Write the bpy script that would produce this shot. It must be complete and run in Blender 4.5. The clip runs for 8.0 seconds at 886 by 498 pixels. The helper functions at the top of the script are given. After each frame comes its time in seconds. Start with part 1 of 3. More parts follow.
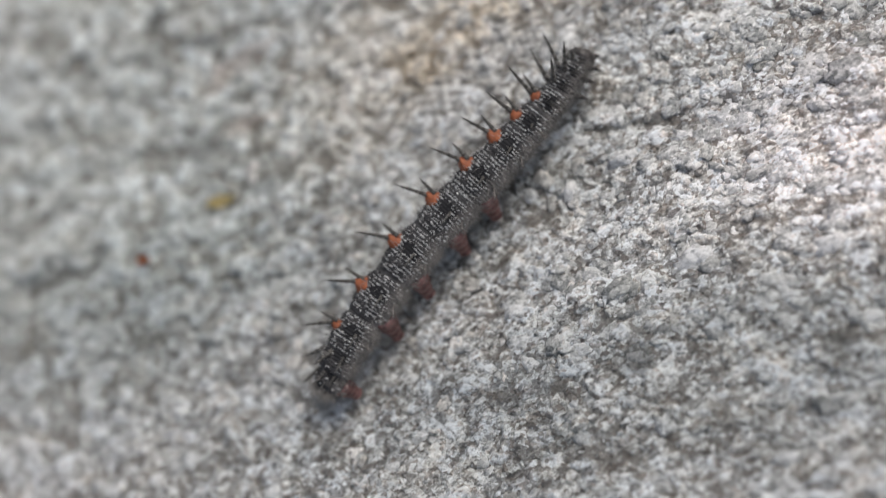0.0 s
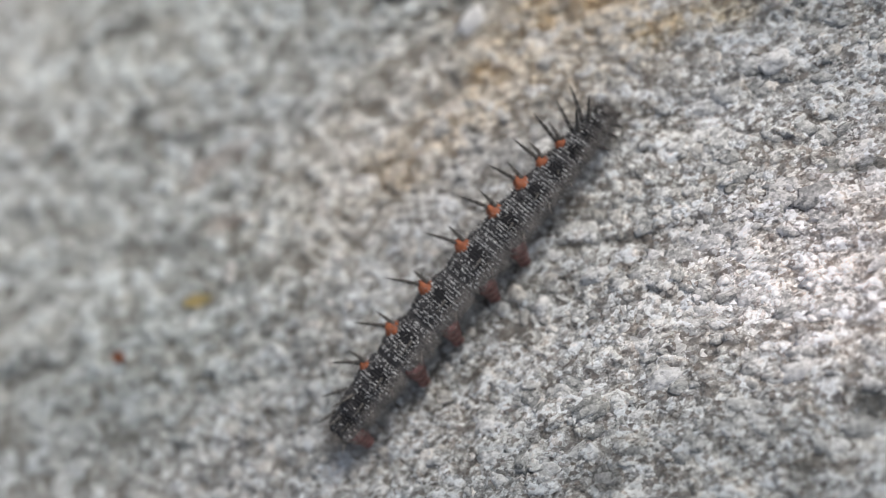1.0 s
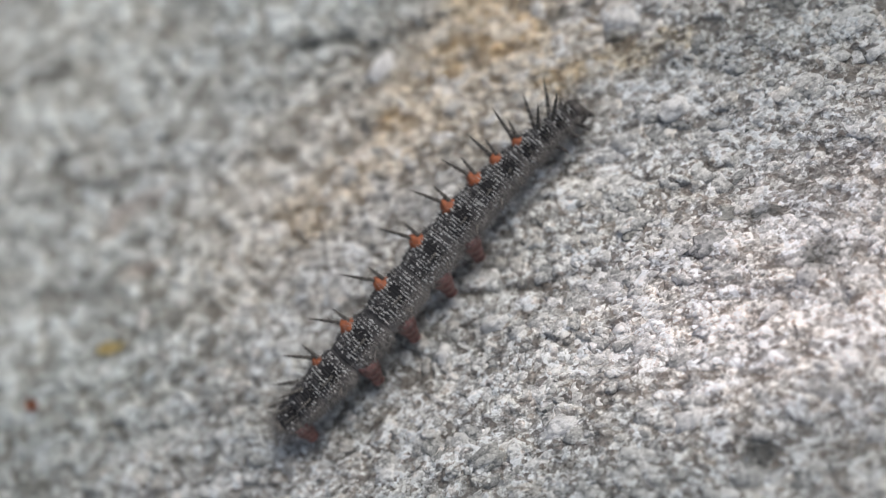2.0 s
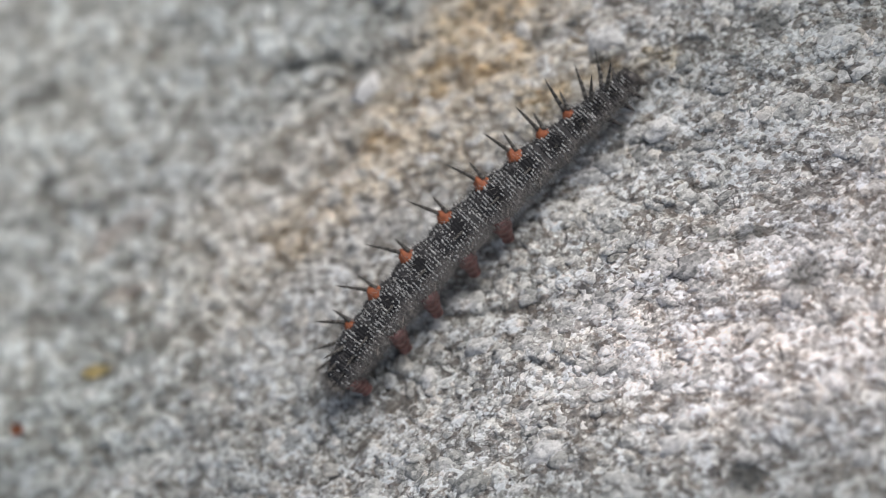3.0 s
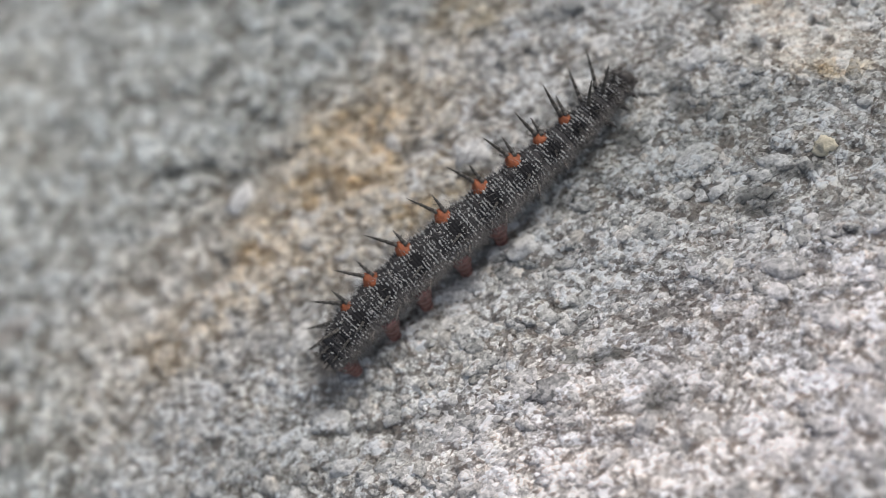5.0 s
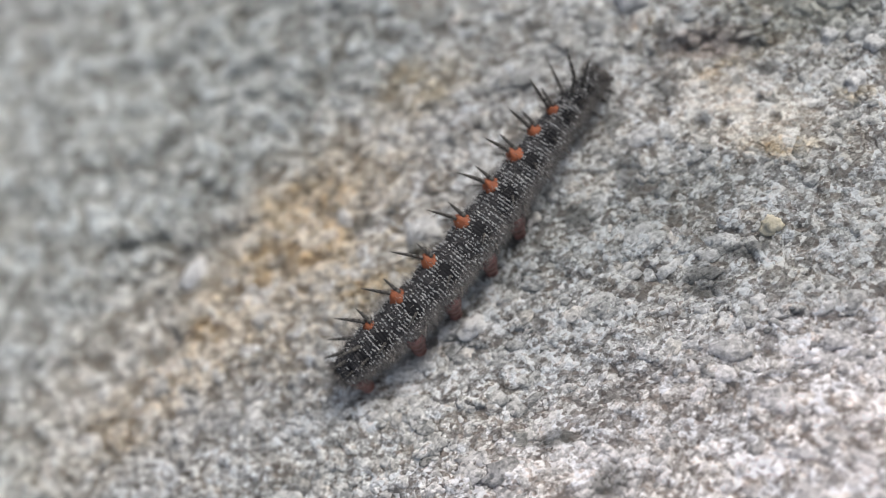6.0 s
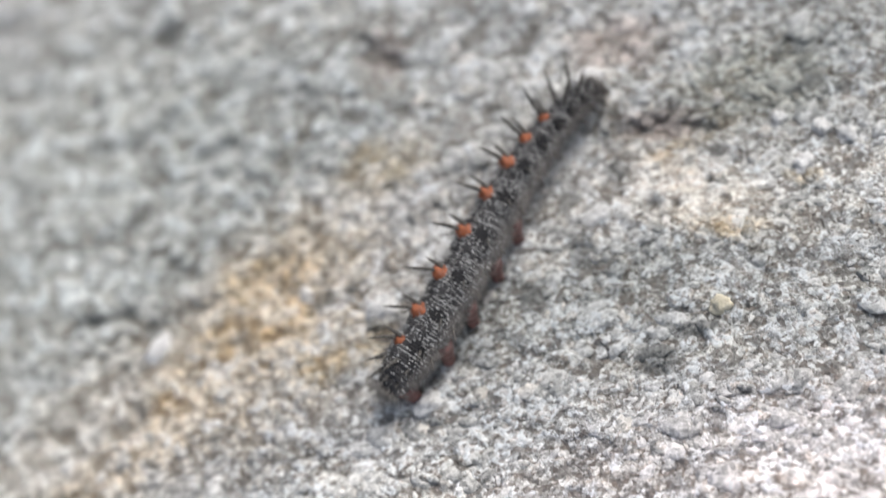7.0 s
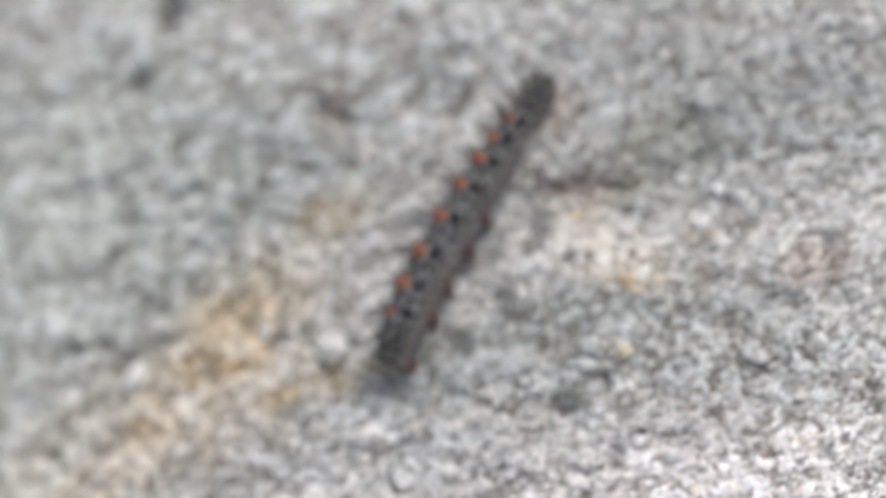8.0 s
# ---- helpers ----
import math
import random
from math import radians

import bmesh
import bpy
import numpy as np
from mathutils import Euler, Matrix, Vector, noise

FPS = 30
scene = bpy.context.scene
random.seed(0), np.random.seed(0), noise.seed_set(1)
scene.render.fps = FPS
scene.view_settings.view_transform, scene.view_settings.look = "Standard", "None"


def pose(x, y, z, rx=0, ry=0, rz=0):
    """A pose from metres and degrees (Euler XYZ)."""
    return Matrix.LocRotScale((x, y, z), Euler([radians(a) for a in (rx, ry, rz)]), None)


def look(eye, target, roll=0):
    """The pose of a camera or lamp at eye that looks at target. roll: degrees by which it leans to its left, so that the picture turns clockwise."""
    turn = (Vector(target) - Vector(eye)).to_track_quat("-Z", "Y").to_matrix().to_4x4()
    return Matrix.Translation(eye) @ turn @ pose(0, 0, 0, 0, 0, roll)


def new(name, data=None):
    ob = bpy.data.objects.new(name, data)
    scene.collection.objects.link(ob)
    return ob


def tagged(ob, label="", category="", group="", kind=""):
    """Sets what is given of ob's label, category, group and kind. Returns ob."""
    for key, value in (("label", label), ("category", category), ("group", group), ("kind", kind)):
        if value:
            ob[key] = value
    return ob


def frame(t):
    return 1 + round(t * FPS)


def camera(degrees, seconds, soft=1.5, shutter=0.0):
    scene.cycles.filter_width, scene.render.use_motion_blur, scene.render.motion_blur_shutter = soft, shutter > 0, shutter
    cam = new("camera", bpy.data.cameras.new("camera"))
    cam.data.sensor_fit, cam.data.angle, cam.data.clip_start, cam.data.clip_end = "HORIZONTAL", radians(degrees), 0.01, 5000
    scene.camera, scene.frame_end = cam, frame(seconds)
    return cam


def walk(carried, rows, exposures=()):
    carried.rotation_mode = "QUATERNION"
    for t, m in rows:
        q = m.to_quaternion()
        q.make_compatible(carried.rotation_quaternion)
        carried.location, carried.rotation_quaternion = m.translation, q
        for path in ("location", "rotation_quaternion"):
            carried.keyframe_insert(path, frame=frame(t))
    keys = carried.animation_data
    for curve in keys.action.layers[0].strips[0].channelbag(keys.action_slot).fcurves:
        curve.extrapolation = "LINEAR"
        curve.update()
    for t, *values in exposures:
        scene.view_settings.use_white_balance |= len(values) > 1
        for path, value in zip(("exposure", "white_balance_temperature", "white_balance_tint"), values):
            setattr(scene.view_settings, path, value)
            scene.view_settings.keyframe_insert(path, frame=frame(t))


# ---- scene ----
MM = 0.001


def mm_pose(x, y, z, rx=0, ry=0, rz=0):
    return pose(x * MM, y * MM, z * MM, rx, ry, rz)


# ---- camera and its way ----
cam = camera(38.0, 8.0, soft=0.55, shutter=0.15)
cam.data.dof.use_dof = True
cam.data.dof.focus_distance = 0.139
cam.data.dof.aperture_fstop = 7.6
walk(cam, [
    (0, mm_pose(49.00, -75.05, 127.68, 21.19, 22.15, -0.79)),
    (0.1, mm_pose(49.43, -71.59, 128.97, 20.52, 22.09, -0.99)),
    (0.2, mm_pose(49.92, -71.29, 129.34, 21.21, 22.19, -0.52)),
    (0.3, mm_pose(48.69, -71.24, 130.91, 21.45, 21.54, -0.38)),
    (0.4, mm_pose(49.42, -72.31, 130.23, 22.23, 21.77, 0.00)),
    (0.5, mm_pose(51.17, -72.63, 129.16, 22.58, 22.07, 0.14)),
    (0.6, mm_pose(53.04, -70.45, 129.32, 22.30, 22.23, -0.23)),
    (0.7, mm_pose(52.13, -69.48, 131.03, 22.20, 21.44, -0.18)),
    (0.8, mm_pose(52.31, -67.58, 131.38, 22.05, 21.35, -0.25)),
    (1, mm_pose(52.50, -67.44, 130.93, 23.13, 21.39, 0.08)),
    (1.1, mm_pose(52.84, -68.27, 130.03, 23.51, 21.38, -0.02)),
    (1.2, mm_pose(54.27, -69.36, 128.71, 23.80, 21.53, -0.08)),
    (1.3, mm_pose(54.97, -70.48, 127.91, 24.06, 21.44, -0.05)),
    (1.5, mm_pose(58.51, -68.06, 126.87, 23.77, 22.04, 0.08)),
    (1.6, mm_pose(60.85, -66.06, 127.04, 23.84, 22.20, 0.07)),
    (1.7, mm_pose(62.31, -66.68, 126.03, 24.72, 22.05, 0.34)),
    (1.8, mm_pose(63.69, -66.82, 125.55, 24.95, 22.08, 0.27)),
    (2, mm_pose(63.35, -65.54, 127.61, 24.36, 21.51, -0.17)),
    (2.2, mm_pose(64.04, -63.27, 128.74, 24.48, 21.74, -0.23)),
    (3.3, mm_pose(66.78, -64.61, 125.40, 25.03, 22.00, -0.37)),
    (3.4, mm_pose(67.27, -63.75, 126.05, 24.70, 21.84, -0.57)),
    (3.5, mm_pose(67.52, -62.88, 126.48, 24.64, 21.98, -0.68)),
    (3.6, mm_pose(68.48, -61.69, 125.98, 25.04, 22.29, -0.35)),
    (3.7, mm_pose(71.53, -60.91, 124.99, 25.77, 22.54, -0.42)),
    (3.8, mm_pose(73.06, -60.66, 125.00, 25.69, 21.90, -0.56)),
    (4, mm_pose(74.84, -60.44, 125.17, 25.65, 21.27, -0.62)),
    (4.2, mm_pose(76.60, -57.91, 125.79, 25.25, 21.61, -0.57)),
    (5.3, mm_pose(79.41, -53.19, 125.86, 25.40, 21.22, -1.63)),
    (5.4, mm_pose(79.51, -52.09, 126.06, 24.80, 21.31, -1.76)),
    (5.5, mm_pose(81.98, -49.43, 126.36, 24.59, 21.98, -1.83)),
    (5.7, mm_pose(84.55, -47.34, 126.11, 25.42, 21.55, -1.83)),
    (5.8, mm_pose(85.11, -48.06, 125.91, 25.78, 21.14, -1.95)),
    (5.9, mm_pose(85.48, -47.39, 126.39, 25.43, 21.03, -2.15)),
    (6, mm_pose(84.90, -46.01, 127.93, 24.98, 21.04, -2.34)),
    (6.1, mm_pose(85.94, -44.49, 128.06, 25.07, 21.38, -1.88)),
    (6.2, mm_pose(88.87, -41.57, 128.33, 25.15, 21.76, -1.79)),
    (6.3, mm_pose(89.78, -41.75, 128.95, 26.08, 21.33, -1.71)),
    (6.4, mm_pose(89.98, -40.92, 129.60, 26.11, 21.11, -1.70)),
    (6.5, mm_pose(90.17, -40.63, 129.93, 26.41, 21.13, -1.79)),
    (6.7, mm_pose(91.60, -39.33, 130.48, 26.86, 21.28, -1.83)),
    (6.8, mm_pose(90.15, -40.40, 130.91, 27.27, 20.90, -2.11)),
    (6.9, mm_pose(90.74, -42.31, 129.99, 27.59, 21.17, -2.11)),
    (7, mm_pose(90.97, -46.57, 128.57, 28.17, 21.12, -2.06)),
    (7.1, mm_pose(92.21, -48.87, 127.77, 27.84, 21.19, -2.03)),
    (7.2, mm_pose(94.68, -48.13, 128.06, 26.73, 21.45, -2.18)),
    (7.3, mm_pose(96.37, -45.89, 130.27, 25.48, 21.38, -2.81)),
    (7.4, mm_pose(98.43, -45.25, 131.01, 25.72, 21.62, -2.68)),
    (7.5, mm_pose(100.13, -45.17, 132.63, 25.95, 21.44, -2.91)),
    (7.6, mm_pose(101.95, -43.34, 136.20, 25.30, 21.35, -3.05)),
    (7.7, mm_pose(103.58, -40.81, 140.36, 24.74, 21.47, -3.02)),
    (7.8, mm_pose(102.88, -44.21, 143.64, 25.92, 20.80, -2.50)),
    (7.9, mm_pose(102.83, -45.09, 146.10, 25.67, 20.46, -2.51)),
    (8, mm_pose(106.46, -40.98, 149.16, 24.48, 20.84, -2.31)),
], exposures=[(0, -0.14), (1.5, -0.12), (2, -0.14), (3.5, -0.14), (4.2, -0.08), (5.5, -0.28), (6, -0.07), (6.5, -0.02), (7, 0.27), (7.5, -0.12), (8, 0.2)])

# ---- daylight: a bright overcast sky and a weak, wide sun ----
world = bpy.data.worlds.new("sky")
scene.world = world
world.use_nodes = True
wn = world.node_tree.nodes
sky = wn.new("ShaderNodeTexSky")
sky.sky_type = "NISHITA"
sky.sun_disc = False
sky.sun_elevation, sky.sun_rotation = radians(53), radians(48)
sky.air_density, sky.dust_density, sky.ozone_density = 1.0, 4.0, 1.0
veil = wn.new("ShaderNodeHueSaturation")
veil.inputs["Saturation"].default_value = 0.62
world.node_tree.links.new(sky.outputs[0], veil.inputs["Color"])
world.node_tree.links.new(veil.outputs[0], wn["Background"].inputs[0])
wn["Background"].inputs[1].default_value = 0.128
sun_data = bpy.data.lights.new("sun", "SUN")
sun_data.energy, sun_data.angle, sun_data.color = 1.6, radians(32), (1.0, 0.968, 0.925)
sun = new("sun", sun_data)
sun.matrix_world = look((0.55, 0.5, 1.0), (0, 0, 0))


# ---- materials ----
class Nodes:
    """Short helper round a material's node tree."""

    def __init__(self, name):
        self.mat = bpy.data.materials.new(name)
        self.mat.use_nodes = True
        self.tree = self.mat.node_tree
        self.bsdf = self.tree.nodes["Principled BSDF"]

    def add(self, kind, **values):
        node = self.tree.nodes.new("ShaderNode" + kind)
        for key, value in values.items():
            node.inputs[key].default_value = value
        return node

    def link(self, a, b):
        self.tree.links.new(a, b)

    def coords(self, scale, turn=0.0, place=(0, 0, 0)):
        """Object coordinates turned about z, then scaled (units per millimetre)."""
        tc, spin, size = self.add("TexCoord"), self.add("Mapping"), self.add("Mapping")
        spin.inputs["Rotation"].default_value = (0, 0, radians(turn))
        spin.inputs["Location"].default_value = place
        size.inputs["Scale"].default_value = [1000 * s for s in scale]
        self.link(tc.outputs["Object"], spin.inputs[0])
        self.link(spin.outputs[0], size.inputs[0])
        return size.outputs[0]

    def noise(self, vector, scale=1.0, detail=4.0, rough=0.55, warp=0.0):
        n = self.add("TexNoise", Scale=scale, Detail=detail, Roughness=rough, Distortion=warp)
        self.link(vector, n.inputs["Vector"])
        return n

    def cells(self, vector, scale=1.0, feature="F1"):
        v = self.add("TexVoronoi", Scale=scale)
        v.feature = feature
        self.link(vector, v.inputs["Vector"])
        return v

    def ramp(self, source, stops):
        r = self.add("ValToRGB")
        e = r.color_ramp.elements
        while len(e) < len(stops):
            e.new(0.5)
        for item, (at, colour) in zip(e, stops):
            item.position = at
            item.color = (*colour, 1) if len(colour) == 3 else (colour[0],) * 3 + (1,)
        self.link(source, r.inputs[0])
        return r.outputs[0]

    def mix(self, factor, a, b, how="MIX"):
        m = self.tree.nodes.new("ShaderNodeMix")
        m.data_type, m.blend_type = "RGBA", how
        for socket, value in ((m.inputs[0], factor), (m.inputs[6], a), (m.inputs[7], b)):
            if isinstance(value, (int, float)):
                socket.default_value = value
            elif isinstance(value, tuple):
                socket.default_value = (*value, 1)
            else:
                self.link(value, socket)
        return m.outputs[2]

    def math(self, how, a, b=0.0, c=None, clamp=False):
        m = self.add("Math")
        m.operation, m.use_clamp = how, clamp
        for socket, value in zip(m.inputs, (a, b, c)):
            if value is None:
                continue
            if isinstance(value, (int, float)):
                socket.default_value = value
            else:
                self.link(value, socket)
        return m.outputs[0]

    def patch(self, vector, x, y, rx, ry, turn=0.0, edge=0.45):
        """1 inside an oval at (x, y) mm, fading over its edge."""
        m = self.add("Mapping")
        m.vector_type = "TEXTURE"
        m.inputs["Location"].default_value = (x, y, 0)
        m.inputs["Rotation"].default_value = (0, 0, radians(turn))
        m.inputs["Scale"].default_value = (rx, ry, 1e6)
        self.link(vector, m.inputs[0])
        size = self.add("VectorMath")
        size.operation = "LENGTH"
        self.link(m.outputs[0], size.inputs[0])
        r = self.add("MapRange")
        r.interpolation_type = "SMOOTHSTEP"
        for n, value in ((1, 1 - edge), (2, 1 + edge), (3, 1.0), (4, 0.0)):
            r.inputs[n].default_value = value
        self.link(size.outputs["Value"], r.inputs[0])
        return r.outputs[0]

    def union(self, sockets):
        out = sockets[0]
        for s in sockets[1:]:
            out = self.math("MAXIMUM", out, s)
        return out

    def warped(self, scale, amount, detail=5.0):
        """Object coordinates in mm, pushed about by noise so that stains get ragged edges."""
        flat = self.coords((1, 1, 1))
        n = self.noise(flat, scale, detail, 0.65)
        push = self.add("VectorMath")
        push.operation = "MULTIPLY_ADD"
        self.link(n.outputs["Color"], push.inputs[0])
        push.inputs[1].default_value = (amount,) * 3
        push.inputs[2].default_value = (-amount / 2,) * 3
        plus = self.add("VectorMath")
        self.link(push.outputs[0], plus.inputs[0])
        self.link(flat, plus.inputs[1])
        return plus.outputs[0]

    def bump(self, height, strength, distance):
        b = self.add("Bump", Strength=strength, Distance=distance)
        self.link(height, b.inputs["Height"])
        return b

    def done(self, colour=None, roughness=0.6, bump=None, specular=0.5):
        if colour is not None:
            if isinstance(colour, tuple):
                self.bsdf.inputs["Base Color"].default_value = (*colour, 1)
            else:
                self.link(colour, self.bsdf.inputs["Base Color"])
        if isinstance(roughness, (int, float)):
            self.bsdf.inputs["Roughness"].default_value = roughness
        else:
            self.link(roughness, self.bsdf.inputs["Roughness"])
        self.bsdf.inputs["Specular IOR Level"].default_value = specular
        if bump:
            self.link(bump.outputs[0], self.bsdf.inputs["Normal"])
        return self.mat


def stains(k, base, lump=None):
    """Rust, tan and dark mineral stains of the rock, and shade painted into its pits, at their places in mm; lump: a
    number for each lump, to stain some more.
    """
    at = k.warped(0.28, 5.5)
    rust = k.union([k.patch(at, *p) for p in (
        (37.5, 41, 6.0, 4.2), (18.2, 29.6, 4.6, 3.0), (25.3, 29.3, 2.8, 2.2), (23.5, 23, 5.0, 3.2), (14.3, 21.8, 3.6, 2.8),
        (29, 16, 4.0, 2.4), (36, 17, 4.6, 2.2), (42, 18, 2.6, 1.6), (7.5, 15, 2.2, 1.4), (76.8, 24.6, 1.6, 0.9), (86.9, 30.4, 1.8, 0.8), (65, 43.2, 1.2, 0.8))])
    tan = k.union([k.patch(at, *p) for p in (
        (9, 14.5, 8, 5, 45), (0, 8, 7, 4, 40), (-4, 5, 5, 4), (21.5, 21.5, 18, 11, 35), (78, 25, 4, 1.5, -10), (75.5, 37, 6, 1.2, 20))])
    # dark mineral spots; those that lie in PITS or a groove paint the hollow's shade
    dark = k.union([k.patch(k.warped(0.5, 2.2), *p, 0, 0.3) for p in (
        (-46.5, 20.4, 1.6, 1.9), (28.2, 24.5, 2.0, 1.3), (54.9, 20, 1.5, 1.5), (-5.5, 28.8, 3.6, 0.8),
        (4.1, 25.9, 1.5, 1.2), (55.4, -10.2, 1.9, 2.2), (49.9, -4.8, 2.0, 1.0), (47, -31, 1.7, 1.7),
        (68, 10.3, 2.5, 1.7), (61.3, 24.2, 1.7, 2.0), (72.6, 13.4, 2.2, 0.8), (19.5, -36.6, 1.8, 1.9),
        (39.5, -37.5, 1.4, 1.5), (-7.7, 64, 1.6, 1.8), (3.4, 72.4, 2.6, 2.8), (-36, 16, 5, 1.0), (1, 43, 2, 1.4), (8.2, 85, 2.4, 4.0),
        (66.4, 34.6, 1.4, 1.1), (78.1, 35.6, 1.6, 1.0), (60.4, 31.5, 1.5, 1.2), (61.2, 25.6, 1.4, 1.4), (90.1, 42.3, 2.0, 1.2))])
    brown = k.union([k.patch(at, *p) for p in ((-33, 11, 6, 1.5, 20), (68, 52, 6, 4), (100, 24, 5, 3), (38, 58, 3, 4), (71.7, 39.8, 4.5, 1.8), (64.5, 44, 1.5, 1.0), (-30, 2, 4, 1.2, 10))])
    olive = k.patch(at, 83, 43.5, 9, 5, 10, 0.5)
    grit = k.noise(k.coords((1, 1, 1)), 1.3, 3.0).outputs[0]
    grit = k.ramp(grit, ((0.36, (0.15,)), (0.60, (1.0,))))
    if lump is not None:
        grit = k.math("MULTIPLY", k.math("MULTIPLY_ADD", grit, 0.5, 0.5), k.ramp(lump, ((0.2, (1.0,)), (0.5, (0.5,)), (0.62, (0.95,)), (0.85, (0.2,)))))
    tan = k.math("MULTIPLY", tan, grit)
    clump = k.ramp(k.noise(k.coords((1, 1, 1)), 0.3, 3.0, 0.6).outputs[0], ((0.40, (0.68,)), (0.54, (1.0,))))
    rust = k.math("MULTIPLY", k.math("MULTIPLY", rust, k.math("MULTIPLY_ADD", grit, 0.6, 0.4)), clump)
    out = k.mix(k.math("MULTIPLY", tan, 0.8), base, k.mix(1.0, base, (1.08, 0.93, 0.72), "MULTIPLY"))
    out = k.mix(k.math("MULTIPLY", rust, 0.85), out, k.mix(1.0, out, (0.90, 0.735, 0.49), "MULTIPLY"))
    out = k.mix(k.math("MULTIPLY", brown, 0.6), out, k.mix(1.0, out, (0.82, 0.66, 0.60), "MULTIPLY"))
    out = k.mix(k.math("MULTIPLY", olive, 0.75), out, k.mix(1.0, out, (0.80, 0.79, 0.70), "MULTIPLY"))
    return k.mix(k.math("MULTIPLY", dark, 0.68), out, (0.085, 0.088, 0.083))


def zones(k, base):
    """Slow drift of the rock's colour: greenish grey, pale pinkish and dark bluish bands."""
    at = k.warped(0.07, 12.0)
    pink = k.patch(at, 69, -10, 34, 13, 12, 0.6)
    pale = k.union([k.patch(at, 85, 30, 16, 5, 0, 0.6), k.patch(at, 31, -3, 18, 6, 8, 0.6), k.patch(at, 63, 48, 7, 8, 0, 0.6), k.patch(at, 44, -18, 32, 8, 14, 0.6), k.patch(at, -52, 38, 24, 18, 20, 0.6)])
    green = k.union([k.patch(at, -25, 45, 60, 34, 25, 0.6), k.patch(at, -50, 0, 35, 30, 0, 0.6)])
    dim = k.union([k.patch(at, -4, -18, 24, 7, 20, 0.7), k.patch(at, 58, 19, 24, 5, 14, 0.7), k.patch(at, -44, -20, 28, 12, 15, 0.7),
                   k.patch(at, 25, -38, 60, 12, 6, 0.7), k.patch(at, 15, 38, 26, 5, 30, 0.7), k.patch(at, 100, 44, 24, 9, 10, 0.6)])
    cool = k.union([k.patch(at, 76, 17, 26, 12, 5, 0.7), k.patch(at, 61, -4, 15, 11, 0, 0.7), k.patch(at, 56, 54, 50, 15, 0, 0.6)])
    warm = k.union([k.patch(at, -2, 13, 26, 11, 38, 0.6), k.patch(at, 18, 26, 18, 9, 45, 0.6), k.patch(at, 76, 30, 9, 4.5, -40, 0.6)])
    base = k.mix(k.math("MULTIPLY", warm, 0.85), base, k.mix(1.0, base, (1.10, 1.03, 0.95), "MULTIPLY"))
    out = k.mix(k.math("MULTIPLY", pink, 0.9), base, k.mix(1.0, base, (1.56, 1.46, 1.49), "MULTIPLY"))
    out = k.mix(k.math("MULTIPLY", pale, 0.8), out, k.mix(1.0, out, (1.22, 1.21, 1.19), "MULTIPLY"))
    out = k.mix(k.math("MULTIPLY", green, 0.8), out, k.mix(1.0, out, (0.95, 1.0, 0.96), "MULTIPLY"))
    out = k.mix(k.math("MULTIPLY", cool, 0.8), out, k.mix(1.0, out, (0.77, 0.79, 0.79), "MULTIPLY"))
    return k.mix(k.math("MULTIPLY", dim, 0.75), out, k.mix(1.0, out, (0.72, 0.745, 0.75), "MULTIPLY"))


def crystals(k, stretch):
    """Two sizes of crystal: brightness of each, and a normal that tilts from crystal to crystal."""
    place = k.add("VectorMath")
    place.operation = "MULTIPLY"
    place.inputs[1].default_value = (stretch, 1.0, 1.0)
    spin = k.add("Mapping")
    spin.inputs["Rotation"].default_value = (0, 0, radians(-6))
    k.link(k.warped(3.2, 0.12, 3.0), spin.inputs[0])
    k.link(spin.outputs[0], place.inputs[0])
    coarse, fine, dust = k.cells(place.outputs[0], 0.8), k.cells(place.outputs[0], 2.1), k.cells(place.outputs[0], 4.6)
    shade = []
    for cells in (coarse, fine, dust):
        sep = k.add("SeparateColor")
        k.link(cells.outputs["Color"], sep.inputs[0])
        shade.append(sep.outputs[0])
    tilt = k.add("NewGeometry").outputs["Normal"]
    for cells, amount in ((coarse, 0.3), (fine, 0.5), (dust, 0.55)):
        m = k.add("VectorMath")
        m.operation = "MULTIPLY_ADD"
        k.link(cells.outputs["Color"], m.inputs[0])
        m.inputs[1].default_value = (amount,) * 3
        m.inputs[2].default_value = (-amount / 2,) * 3
        plus = k.add("VectorMath")
        k.link(m.outputs[0], plus.inputs[0])
        k.link(tilt, plus.inputs[1])
        tilt = plus.outputs[0]
    unit = k.add("VectorMath")
    unit.operation = "NORMALIZE"
    k.link(tilt, unit.inputs[0])
    seam = k.cells(place.outputs[0], 0.8, "DISTANCE_TO_EDGE").outputs["Distance"]
    return shade, unit.outputs[0], k.ramp(seam, ((0.0, (0.0,)), (0.10, (0.75,)), (0.3, (1.0,))))


